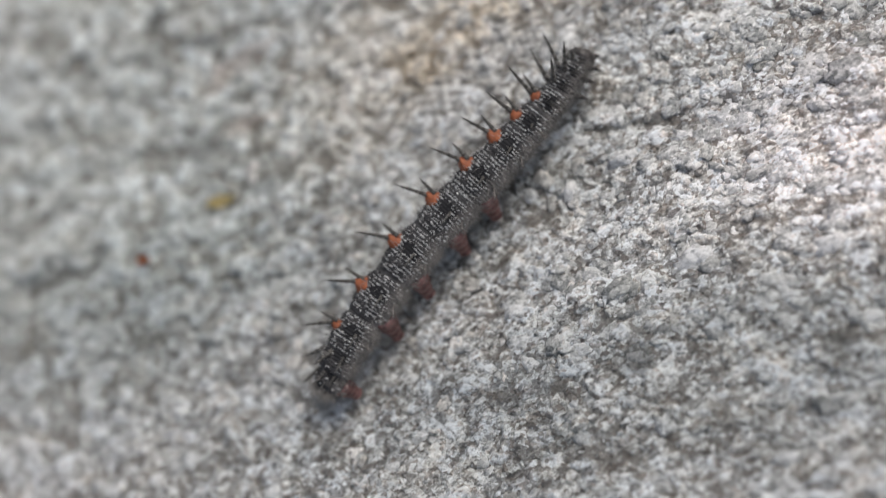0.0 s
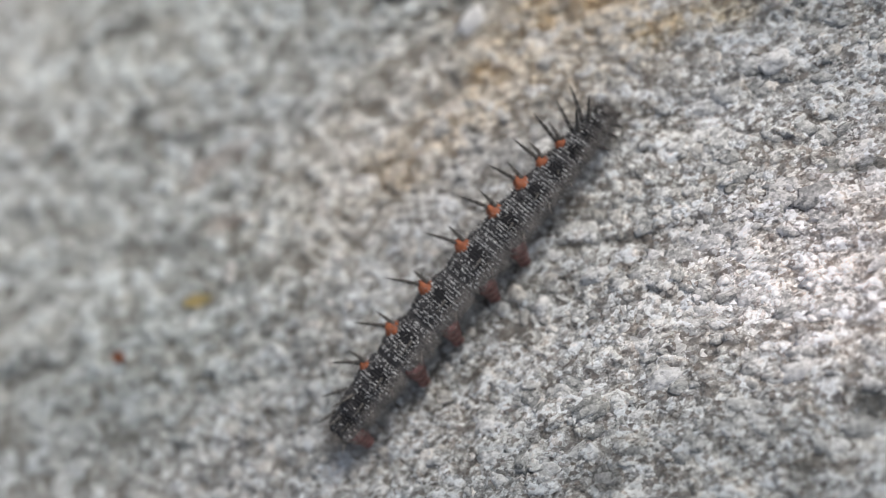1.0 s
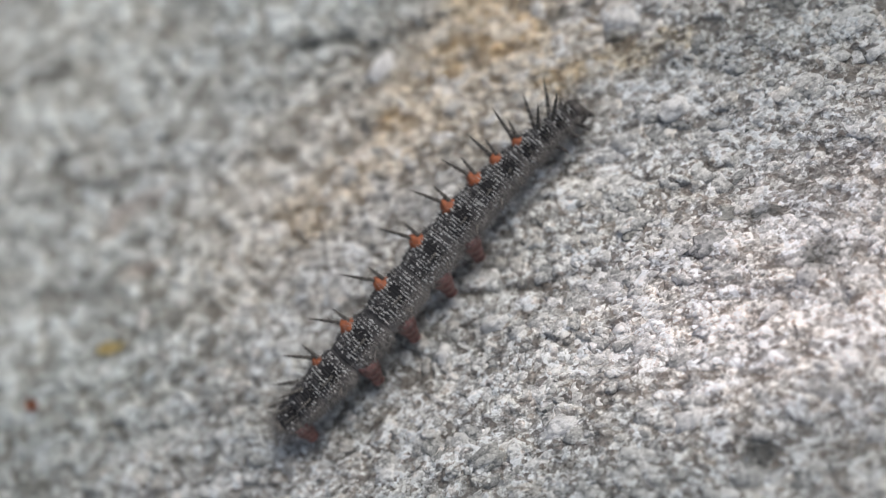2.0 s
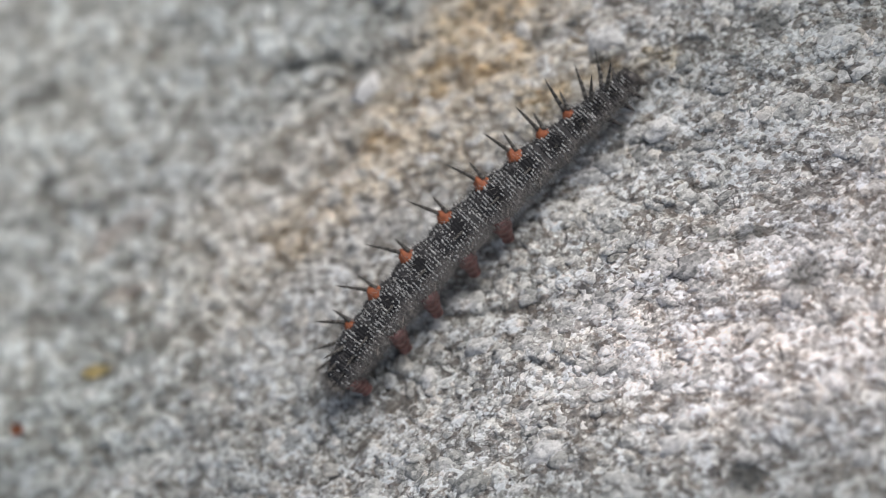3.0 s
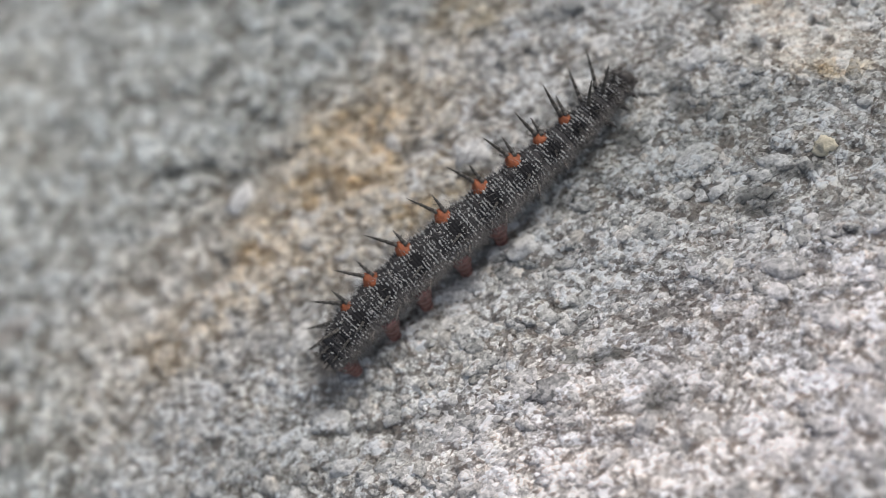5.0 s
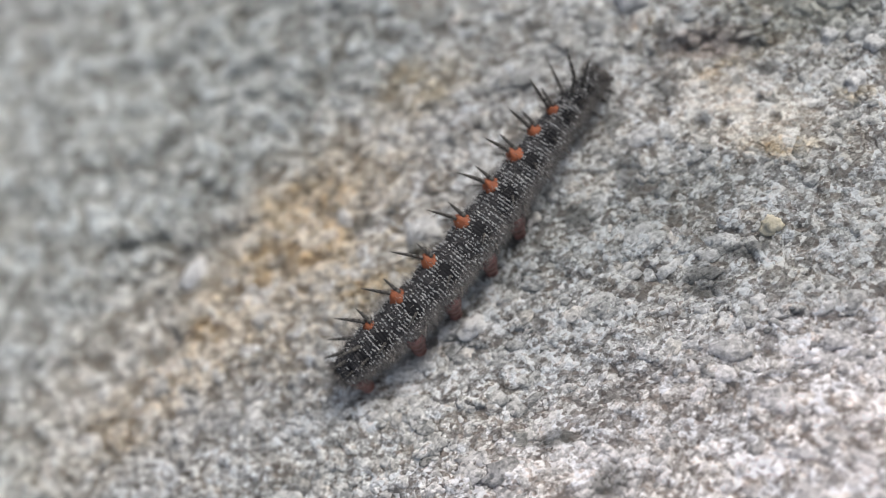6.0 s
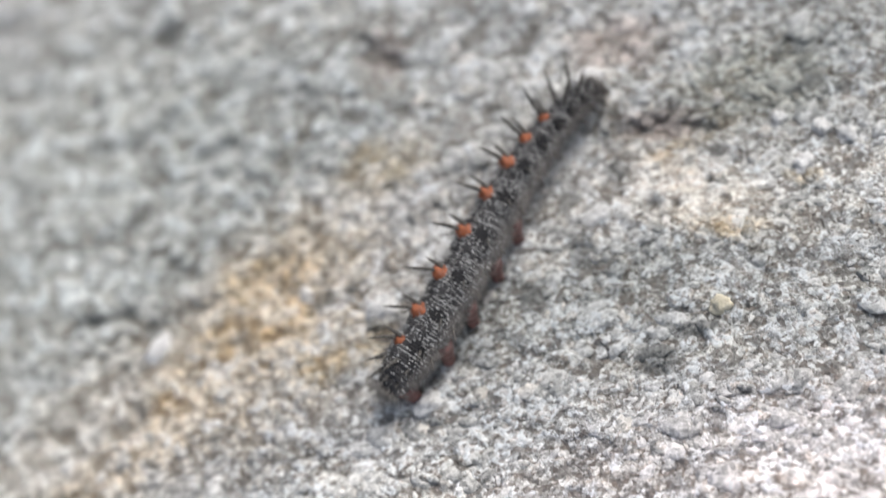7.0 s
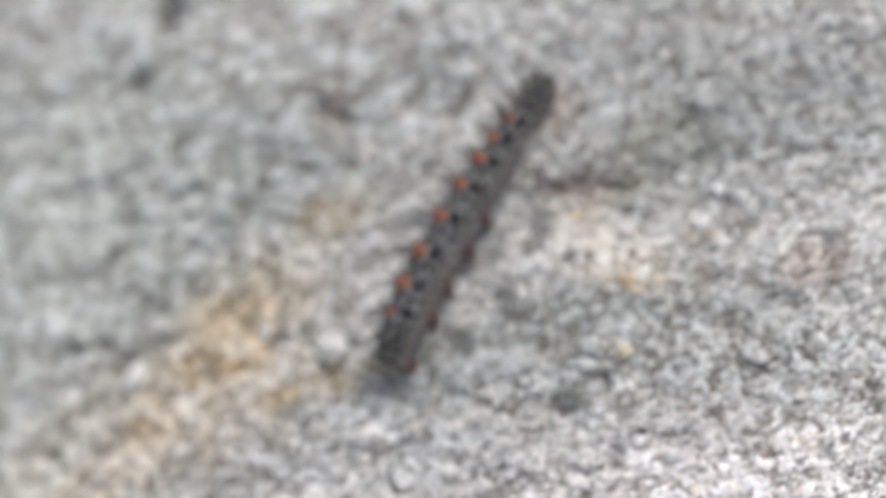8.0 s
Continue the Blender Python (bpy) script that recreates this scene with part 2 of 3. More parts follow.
def rock_material():
    k = Nodes("weathered_granite")
    even = k.coords((1, 1, 1))
    (coarse, fine, dust), tilt, seam = crystals(k, 0.78)
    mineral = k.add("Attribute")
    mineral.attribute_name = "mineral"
    cloud = k.noise(k.coords((0.32, 0.37, 0.3), -6), 1.0, 2.0, 0.5, 0.2).outputs[0]
    cloud = k.ramp(cloud, ((0.36, (0.0,)), (0.5, (0.5,)), (0.62, (1.0,))))
    crisp = k.add("Attribute")
    crisp.attribute_name = "crisp"
    # most crystals are mid grey; here and there a bright flake or a dark one
    flakes = k.math("ADD", k.ramp(coarse, ((0.0, (0.02,)), (0.12, (0.16,)), (0.62, (0.27,)), (0.84, (0.44,)), (1.0, (0.56,)))), -0.28)
    flakes = k.math("ADD", flakes, k.math("ADD", k.ramp(fine, ((0.0, (0.0,)), (0.14, (0.2,)), (0.58, (0.34,)), (0.82, (0.56,)), (1.0, (0.84,)))), -0.62))
    flakes = k.math("ADD", flakes, k.math("MULTIPLY_ADD", dust, 0.42, -0.21))
    flakes = k.math("ADD", flakes, k.math("MULTIPLY_ADD", seam, 0.08, -0.05))
    grit = k.noise(even, 3.6, 5.0, 0.72).outputs[0]
    flakes = k.math("MULTIPLY_ADD", grit, 0.5, flakes)
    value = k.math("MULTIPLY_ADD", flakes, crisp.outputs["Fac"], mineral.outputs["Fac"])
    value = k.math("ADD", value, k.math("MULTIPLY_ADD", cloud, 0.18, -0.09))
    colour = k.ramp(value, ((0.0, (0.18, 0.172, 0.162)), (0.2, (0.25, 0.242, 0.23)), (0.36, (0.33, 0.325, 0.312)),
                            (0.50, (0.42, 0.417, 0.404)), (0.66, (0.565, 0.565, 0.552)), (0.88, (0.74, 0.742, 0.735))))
    streak = k.noise(k.coords((0.045, 0.45, 0.3), -6), 1.0, 5.0, 0.6, 0.6).outputs[0]
    colour = k.mix(0.45, colour, k.ramp(streak, ((0.32, (0.68, 0.70, 0.70)), (0.5, (1.0, 0.99, 0.98)), (0.7, (1.2, 1.18, 1.17)))), "MULTIPLY")
    blob = k.add("Attribute")
    blob.attribute_name = "blob"
    blob = blob.outputs["Fac"]
    colour = k.mix(0.9, colour, k.ramp(blob, ((0.1, (1.03, 1.0, 0.955)), (0.5, (1.0, 1.0, 0.995)), (0.9, (0.985, 1.0, 1.025)))), "MULTIPLY")
    colour = k.mix(0.9, colour, k.ramp(fine, ((0.05, (1.06, 0.985, 0.94)), (0.35, (1.0, 1.0, 1.0)), (0.85, (0.975, 1.0, 1.015)))), "MULTIPLY")
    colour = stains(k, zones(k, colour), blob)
    rough = k.ramp(dust, ((0.0, (0.2,)), (0.25, (0.5,)), (1.0, (0.85,))))
    height = k.math("MULTIPLY_ADD", fine, 0.6, grit)
    height = k.math("ADD", height, k.math("MULTIPLY", seam, 0.4))
    bump = k.bump(height, 0.8, 0.00022)
    k.link(tilt, bump.inputs["Normal"])
    return k.done(colour, rough, bump, 0.5)


def grain_material(name="mineral_grain", floor=0.40, span=0.42, stained=True):
    """Single crystals: quartz white and feldspar grey, each broken up by finer crystals."""
    k = Nodes(name)
    geo = k.add("NewGeometry")
    info = k.add("ObjectInfo")
    pick = k.math("FRACT", k.math("ADD", geo.outputs["Random Per Island"], info.outputs["Random"]))
    even = k.coords((1, 1, 1))
    (coarse, fine, dust), tilt, seam = crystals(k, 0.8)
    value = k.math("MULTIPLY_ADD", pick, span, floor)
    value = k.math("ADD", value, k.math("MULTIPLY_ADD", fine, 0.30, -0.15))
    value = k.math("ADD", value, k.math("MULTIPLY_ADD", dust, 0.18, -0.09))
    value = k.math("ADD", value, k.math("MULTIPLY_ADD", k.noise(even, 0.9, 3.0, 0.6).outputs[0], 0.4, -0.2))
    colour = k.ramp(value, ((0.0, (0.07, 0.075, 0.07)), (0.25, (0.20, 0.205, 0.197)), (0.5, (0.43, 0.43, 0.415)), (0.7, (0.63, 0.627, 0.61)), (0.9, (0.82, 0.813, 0.80))))
    if stained:
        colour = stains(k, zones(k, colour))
    rough = k.ramp(dust, ((0.0, (0.25,)), (0.3, (0.5,)), (1.0, (0.8,))))
    height = k.math("ADD", k.math("MULTIPLY", fine, 0.6), k.noise(even, 4.0, 6.0, 0.75).outputs[0])
    bump = k.bump(height, 0.8, 0.0003)
    k.link(tilt, bump.inputs["Normal"])
    return k.done(colour, rough, bump, 0.5)


def plain_material(name, low, high, scale, roughness, specular=0.5, relief=0.00005):
    k = Nodes(name)
    n = k.noise(k.coords((1, 1, 1)), scale, 5.0, 0.6).outputs[0]
    return k.done(k.ramp(n, ((0.3, low), (0.7, high))), roughness, k.bump(n, 0.7, relief), specular)


ROCK = rock_material()
GRAIN = grain_material()
PALE = grain_material("quartz_pebble", 0.80, 0.10, False)
OCHRE = plain_material("ochre_pebble", (0.46, 0.42, 0.31), (0.68, 0.63, 0.50), 1.5, 0.6, 0.5, 0.0004)


def skin_material():
    """Velvety blue-black back, reddish-brown belly."""
    k = Nodes("caterpillar_skin")
    n = k.noise(k.coords((1, 1, 1)), 2.6, 5.0, 0.6).outputs[0]
    back = k.ramp(n, ((0.3, (0.020, 0.0195, 0.021)), (0.66, (0.070, 0.068, 0.070))))
    belly = k.ramp(n, ((0.3, (0.14, 0.13, 0.122)), (0.7, (0.34, 0.315, 0.30))))
    xyz = k.add("SeparateXYZ")
    k.link(k.coords((1, 1, 1)), xyz.inputs[0])
    low = k.math("ADD", xyz.outputs[2], k.math("MULTIPLY_ADD", n, 1.2, -0.6))
    side = k.add("MapRange")
    for i, value in ((1, 0.7), (2, -0.9), (3, 0.0), (4, 1.0)):
        side.inputs[i].default_value = value
    k.link(low, side.inputs[0])
    at = k.warped(1.1, 0.7)
    black = k.union([k.patch(at, 0.27, y, 0.95, 0.9, 0, 0.3) for y in (-1.95, 1.95)])
    back = k.mix(k.math("MULTIPLY", black, 0.8), back, (0.012, 0.012, 0.014))
    return k.done(k.mix(side.outputs[0], back, belly), 0.6, k.bump(n, 0.8, 0.00015), 0.14)


SKIN = skin_material()
DOT = plain_material("white_speckle", (0.24, 0.243, 0.24), (0.60, 0.60, 0.585), 3.0, 0.5)
HAIR = plain_material("pale_hair", (0.16, 0.155, 0.15), (0.36, 0.35, 0.34), 3.0, 0.5)
DULL = plain_material("grey_brown_spine", (0.07, 0.063, 0.058), (0.20, 0.18, 0.165), 2.0, 0.6)
FUZZ = plain_material("grey_fuzz", (0.12, 0.114, 0.107), (0.33, 0.312, 0.295), 2.0, 0.6)
SPINE = plain_material("black_spine", (0.042, 0.039, 0.035), (0.11, 0.102, 0.091), 0.9, 0.4)
ORANGE = plain_material("orange_wart", (0.15, 0.048, 0.026), (0.45, 0.14, 0.058), 1.4, 0.6, 0.35, 0.0002)
LEGRED = plain_material("rusty_proleg", (0.07, 0.034, 0.031), (0.36, 0.185, 0.17), 1.3, 0.45, 0.4, 0.0003)
HEADM = plain_material("black_head", (0.022, 0.019, 0.018), (0.075, 0.065, 0.06), 2.0, 0.38)
LEAFY = plain_material("dry_yellow_leaf", (0.48, 0.38, 0.16), (0.66, 0.56, 0.30), 1.2, 0.6)
LEAFO = plain_material("dry_orange_leaf", (0.24, 0.08, 0.035), (0.38, 0.15, 0.07), 1.2, 0.6)


def part(name, bm, material, parent, label=""):
    """Link a bmesh as one mesh object under a thing or a part."""
    data = bpy.data.meshes.new(name)
    bm.to_mesh(data)
    bm.free()
    data.materials.append(material)
    data.shade_smooth()
    ob = new(name, data)
    ob.parent = parent
    return tagged(ob, label)


# ---- the rock ----
def lattice(ix, iy, seed):
    """Repeatable random numbers 0..1 for whole numbers."""
    h = (ix.astype(np.int64) * 374761393 + iy.astype(np.int64) * 668265263 + seed * 974711) & 0x7FFFFFFF
    h = ((h ^ (h >> 13)) * 1274126177) & 0x7FFFFFFF
    return ((h ^ (h >> 16)) & 0xFFFF) / 65535.0


def value_noise(x, y, seed):
    ix, iy = np.floor(x), np.floor(y)
    fx, fy = x - ix, y - iy
    fx, fy = fx * fx * (3 - 2 * fx), fy * fy * (3 - 2 * fy)
    a, b = lattice(ix, iy, seed), lattice(ix + 1, iy, seed)
    c, d = lattice(ix, iy + 1, seed), lattice(ix + 1, iy + 1, seed)
    return (a + (b - a) * fx) * (1 - fy) + (c + (d - c) * fx) * fy


def lumps(x, y, seed):
    """Rounded cells: 1 in a cell's middle, 0 on its border, and a number for each cell."""
    ix, iy = np.floor(x), np.floor(y)
    first = np.full(x.shape, 9.0)
    second = np.full(x.shape, 9.0)
    number = np.zeros(x.shape)
    for dx in (-1, 0, 1):
        for dy in (-1, 0, 1):
            cx, cy = ix + dx, iy + dy
            d = np.hypot(cx + lattice(cx, cy, seed) - x, cy + lattice(cx, cy, seed + 1) - y)
            near = d < first
            second = np.where(near, first, np.minimum(second, d))
            number = np.where(near, lattice(cx, cy, seed + 2), number)
            first = np.where(near, d, first)
    return np.clip((second - first) * 1.6, 0, 1), number


def form(x, y):
    """The broad swell of the rock, in mm; it dies out away from the middle."""
    x, y = np.asarray(x, float), np.asarray(y, float)
    u, v = (x - 25) / 50, (y - 8) / 50
    s = (1.177 + 0.352 * u + 2.45 * v - 2.665 * u * u - 0.039 * u * v + 0.561 * v * v
         - 0.759 * u**3 + 0.429 * u * u * v + 0.043 * u * v * v - 0.494 * v**3)
    return s * np.exp(-((np.hypot(x - 20, y - 15) / 130) ** 4))


def hollow(x, y, cx, cy, rx, ry, depth):
    return -depth * np.exp(-(((x - cx) / rx) ** 2 + ((y - cy) / ry) ** 2))


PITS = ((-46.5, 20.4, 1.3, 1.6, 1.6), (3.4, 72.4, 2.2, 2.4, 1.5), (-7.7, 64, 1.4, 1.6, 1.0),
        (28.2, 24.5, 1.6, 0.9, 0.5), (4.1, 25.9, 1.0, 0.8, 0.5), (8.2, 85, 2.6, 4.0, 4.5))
# Open seams and grooves: from (x, y) to (x, y), width and depth in mm.
GROOVES = ((-9, 29, 0.5, 28.5, 1.0, 1.3), (5.4, 26, 13, 27.6, 0.8, 1.0), (67, 40, 77, 39, 1.3, 1.6),
           (34.7, 60, 39.4, 56.2, 1.2, 1.1), (43, -15.1, 52, -14.1, 0.5, 0.45), (30.7, -23.6, 40, -23, 0.5, 0.45), (17, -9.5, 31, -8.8, 0.6, 0.5),
           (-56, 34, -47, 35.5, 1.0, 1.2), (-66, -15, -54, -12.5, 1.5, 1.6), (-8, 55, 1, 55, 1.0, 1.2), (52, -11.5, 60, -10.5, 0.5, 0.4))


def slab_at(x, y):
    """1 on a smooth, cream-coloured slab of the rock, 0 beside it."""
    along, across = (x - 75.5) * 0.77 - (y - 30.2) * 0.64, (x - 75.5) * 0.64 + (y - 30.2) * 0.77
    across = across + 2.2 * (value_noise(x / 3.0, y / 3.0, 83) - 0.5)
    return np.exp(-((along / 8.0) ** 4) - (across / 3.4) ** 4)


def surface(x, y):
    """Height of the rock's surface in mm, how pale it is there (its mineral, with shade painted into gaps and
    recesses), how crisp its crystals are, and a number for each lump.
    """
    turn = radians(6)
    a, b = x * math.cos(turn) + y * math.sin(turn), -x * math.sin(turn) + y * math.cos(turn)
    z = form(x, y)
    z = z + 1.6 * (value_noise(x / 17, y / 17, 3) - 0.5) + 1.1 * (value_noise(a / 11, b / 4.5, 5) - 0.5)
    base = z
    # ragged lumps of quartz and feldspar that stand proud of a darker matrix; gap shade is in the colour too
    aw = a + 1.5 * (value_noise(x / 1.9, y / 1.9, 31) - 0.5) + 0.7 * (value_noise(x / 0.8, y / 0.8, 33) - 0.5)
    bw = b + 1.5 * (value_noise(x / 1.9, y / 1.9, 37) - 0.5) + 0.7 * (value_noise(x / 0.8, y / 0.8, 39) - 0.5)
    soft = 1 / (1 + np.exp(-(y * math.cos(radians(41)) - x * math.sin(radians(41)) - 2) / 6))
    keen = 1 - 0.40 * soft
    lump, big = lumps(aw / 3.3, bw / 2.6, 11)
    z = z + (0.10 + 0.68 * np.clip(big - 0.3, 0, 1)) * np.sqrt(np.minimum(1, 1.7 * lump))
    middle, mid = lumps(aw / 1.75, bw / 1.2, 14)
    z = z + keen * (0.04 + 0.30 * mid) * np.sqrt(np.minimum(1, 1.8 * middle))
    small, tiny = lumps(aw / 1.0, bw / 0.7, 17)
    z = z + keen * (0.02 + 0.15 * tiny) * np.minimum(1, 2.0 * small)
    drift = value_noise(a / 7, b / 3.2, 61) - 0.5
    # paler in the lumps' middles: partly the matrix, partly shade painted into the gaps
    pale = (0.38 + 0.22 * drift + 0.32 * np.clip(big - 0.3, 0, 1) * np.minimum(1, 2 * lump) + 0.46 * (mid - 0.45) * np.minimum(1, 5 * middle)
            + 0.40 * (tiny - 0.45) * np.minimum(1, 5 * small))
    # the more weathered side has larger, rounder lumps
    round_lump, tone = lumps((aw + 0.35 * bw) / 2.1, bw / 1.8, 21)
    z = z + 0.85 * (0.2 + 0.8 * soft) * np.clip(tone - 0.25, 0, 1) * np.sqrt(round_lump)
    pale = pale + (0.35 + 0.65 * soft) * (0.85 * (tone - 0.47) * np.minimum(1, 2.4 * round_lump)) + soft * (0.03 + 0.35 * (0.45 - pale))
    # foliation: low ledges that run with the grain
    ledge = np.abs(value_noise(a / 24, b / 2.6, 8) - 0.5)
    z = z + 0.4 * ledge
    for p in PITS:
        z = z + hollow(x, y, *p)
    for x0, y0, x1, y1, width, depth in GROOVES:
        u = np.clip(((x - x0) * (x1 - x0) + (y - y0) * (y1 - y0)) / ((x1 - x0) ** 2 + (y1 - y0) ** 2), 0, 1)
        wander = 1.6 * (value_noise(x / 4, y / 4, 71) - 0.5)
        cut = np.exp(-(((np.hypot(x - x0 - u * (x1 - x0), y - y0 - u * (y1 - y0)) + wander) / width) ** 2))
        # the groove's inside is also coloured darker, which paints in its shade
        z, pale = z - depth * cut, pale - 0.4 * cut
    slab = slab_at(x, y)
    z, pale = base + (z - base) * (1 - 0.6 * slab) + 0.9 * slab, pale + slab * (0.16 + 0.5 * (0.56 - pale))
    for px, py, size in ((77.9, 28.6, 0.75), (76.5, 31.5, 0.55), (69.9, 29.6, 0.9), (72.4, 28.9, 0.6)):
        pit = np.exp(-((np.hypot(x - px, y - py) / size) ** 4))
        # each small pit is lowered and its shade put into the colour
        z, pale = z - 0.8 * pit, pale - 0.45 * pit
    near = np.exp(-((np.hypot(x - 22, y - 22) / 170) ** 6))
    rise = 14 * (value_noise(x / 700 + 5, y / 700, 91) - 0.5) + 60 * (value_noise(x / 4000 + 2, y / 4000, 93) - 0.5)
    return (z - 1.05) * near + rise * (1 - near), pale * near + 0.42 * (1 - near), (1 - 0.62 * soft) * (1 - 0.6 * slab), tone


def relief(x, y):
    return surface(x, y)[0]


def axis_steps(low, high, step):
    """Fine steps from low to high, then ever longer ones to the horizon."""
    core = np.arange(low, high + step, step)
    out, at, grow = [], 0.0, step
    while at < 60000:
        grow *= 1.35
        at += grow
        out.append(at)
    out = np.array(out)
    return np.concatenate([low - out[::-1], core, core[-1] + out])


def build_rock():
    xs, ys = axis_steps(-76, 122, 0.22), axis_steps(-56, 104, 0.22)
    x, y = np.meshgrid(xs, ys)
    z, pale, crisp, tone = surface(x, y)
    nx, ny = len(xs), len(ys)
    verts = np.stack([x, y, z], -1).reshape(-1, 3) * MM
    i = np.arange(nx * ny).reshape(ny, nx)
    quads = np.stack([i[:-1, :-1], i[:-1, 1:], i[1:, 1:], i[1:, :-1]], -1).reshape(-1, 4)
    data = bpy.data.meshes.new("rock_ground")
    data.vertices.add(len(verts))
    data.vertices.foreach_set("co", verts.ravel())
    data.loops.add(quads.size)
    data.loops.foreach_set("vertex_index", quads.ravel())
    data.polygons.add(len(quads))
    data.polygons.foreach_set("loop_start", np.arange(0, quads.size, 4))
    data.update(calc_edges=True)
    data.validate()
    data.shade_smooth()
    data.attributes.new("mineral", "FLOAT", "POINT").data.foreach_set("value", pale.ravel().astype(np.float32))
    data.attributes.new("blob", "FLOAT", "POINT").data.foreach_set("value", tone.ravel().astype(np.float32))
    data.attributes.new("crisp", "FLOAT", "POINT").data.foreach_set("value", crisp.ravel().astype(np.float32))
    data.materials.append(ROCK)
    return tagged(new("rock_ground", data), "rough weathered grey granite boulder with rusty stains", "rock", kind="structure")


rock = build_rock()


def grain_shape(seed):
    """A blunt, knobbly crystal lump about one unit across."""
    bm = bmesh.new()
    bmesh.ops.create_icosphere(bm, subdivisions=2, radius=1.0)
    shift = Vector((seed * 5.3, seed * 2.9, seed * 1.1))
    for v in bm.verts:
        v.co *= 0.95 + 0.55 * noise.noise(v.co * 1.3 + shift) + 0.40 * noise.noise(v.co * 2.9 + shift)
    bm.verts.ensure_lookup_table()
    co = np.array([v.co for v in bm.verts])
    faces = np.array([[v.index for v in f.verts] for f in bm.faces])
    bm.free()
    return co, faces


SHAPES = [grain_shape(s) for s in range(16)]


def turned(rng, count):
    a = rng.uniform(0, 2 * np.pi, count)
    return np.cos(a), np.sin(a)


def scatter_grains(count, low, high, region, seed, name, label):
    """Many small crystals set into the rock, joined into one mesh."""
    rng = np.random.default_rng(seed)
    x, y = rng.uniform(region[0], region[1], 3 * count), rng.uniform(region[2], region[3], 3 * count)
    thick = value_noise(x / 6 + 9, y / 3.5, 51) + 0.5 * value_noise(x / 2.2, y / 1.6, 53)
    keep = np.argsort(rng.random(3 * count) - 1.1 * thick + 1.6 * slab_at(x, y))[:count]
    x, y = x[keep], y[keep]
    r = low + (high - low) * rng.random(count) ** 3.0
    z = relief(x, y)
    lean = radians(6)
    all_v, all_f, start = [], [], 0
    which = rng.integers(0, len(SHAPES), count)
    flat = rng.uniform(0.28, 0.6, count)
    longer = rng.uniform(1.1, 2.0, count)
    spin = rng.normal(lean, 0.5, count)
    for s, (co, faces) in enumerate(SHAPES):
        idx = np.nonzero(which == s)[0]
        if not len(idx):
            continue
        c, w = np.cos(spin[idx])[:, None], np.sin(spin[idx])[:, None]
        rr = r[idx][:, None]
        px, py, pz = co[:, 0] * rr * longer[idx][:, None], co[:, 1] * rr, co[:, 2] * rr * flat[idx][:, None]
        v = np.stack([x[idx][:, None] + c * px - w * py, y[idx][:, None] + w * px + c * py, (z[idx] - 0.38 * r[idx])[:, None] + pz], -1)
        all_v.append(v.reshape(-1, 3))
        f = faces[None] + (start + len(co) * np.arange(len(idx)))[:, None, None]
        all_f.append(f.reshape(-1, 3))
        start += len(co) * len(idx)
    v, f = np.concatenate(all_v) * MM, np.concatenate(all_f)
    data = bpy.data.meshes.new(name)
    data.from_pydata(v.tolist(), [], f.tolist())
    data.shade_smooth()
    data.materials.append(GRAIN)
    ob = new(name, data)
    ob.parent = rock
    return tagged(ob, label, kind="stuff")


def single_grains(count):
    """The larger crystals along the way, each one a piece of its own."""
    rnd = random.Random(77)
    meshes = []
    for co, faces in SHAPES:
        data = bpy.data.meshes.new("grain")
        data.from_pydata((co * MM).tolist(), [], faces.tolist())
        data.shade_smooth()
        data.materials.append(GRAIN)
        meshes.append(data)
    for n in range(count):
        u, v = rnd.uniform(-42, 94), rnd.gauss(-9, 11)
        c, w = math.cos(radians(41)), math.sin(radians(41))
        x, y = u * c - v * w, u * w + v * c
        r = rnd.uniform(0.55, 1.15)
        ob = new("grain", meshes[n % len(meshes)])
        ob.parent = rock
        z = float(relief(np.array([x]), np.array([y]))[0])
        ob.matrix_basis = mm_pose(x, y, z - 0.35 * r, rnd.uniform(-15, 15), rnd.uniform(-15, 15), rnd.uniform(0, 360)) @ Matrix.Diagonal(
            (r * rnd.uniform(1.0, 1.5), r, r * rnd.uniform(0.4, 0.7), 1))


single_grains(260)
scatter_grains(2600, 0.5, 1.5, (-5, 116, -34, 66), 47, "grains", "rounded white and grey grains bedded in the rock")
scatter_grains(6500, 0.28, 1.15, (-72, 118, -52, 100), 41, "grains", "loose crust of white and grey mineral grains")


# ---- the caterpillar ----
# One row a part, from the tail: share of the body's length, radius in mm, half length in mm.
BODY = (
    (0.055, 2.0, 1.5), (0.105, 2.4, 1.7), (0.168, 2.65, 2.1), (0.262, 2.75, 2.6), (0.373, 2.78, 2.9), (0.492, 2.76, 2.9),
    (0.598, 2.65, 2.6), (0.688, 2.48, 2.3), (0.760, 2.25, 2.0), (0.829, 2.0, 1.8), (0.885, 1.8, 1.6), (0.932, 1.62, 1.45), (0.967, 1.38, 1.2))
HEAD_AT = 0.993
LIFT = 1.1
LEANS = ((0, 31), (3.5, 31), (4.2, 27), (5.5, 19), (8, 18))


def lathe(bm, profile, sides, squash=1.0):
    """Rings (x, radius) about the x axis, closed at both ends."""
    rings = []
    for x, r in profile:
        rings.append([bm.verts.new((x, r * math.sin(a), r * squash * math.cos(a)))
                      for a in (2 * math.pi * i / sides for i in range(sides))])
    for p, q in zip(rings, rings[1:]):
        for i in range(sides):
            bm.faces.new((p[i], p[(i + 1) % sides], q[(i + 1) % sides], q[i]))
    bm.faces.new(rings[0][::-1])
    bm.faces.new(rings[-1])


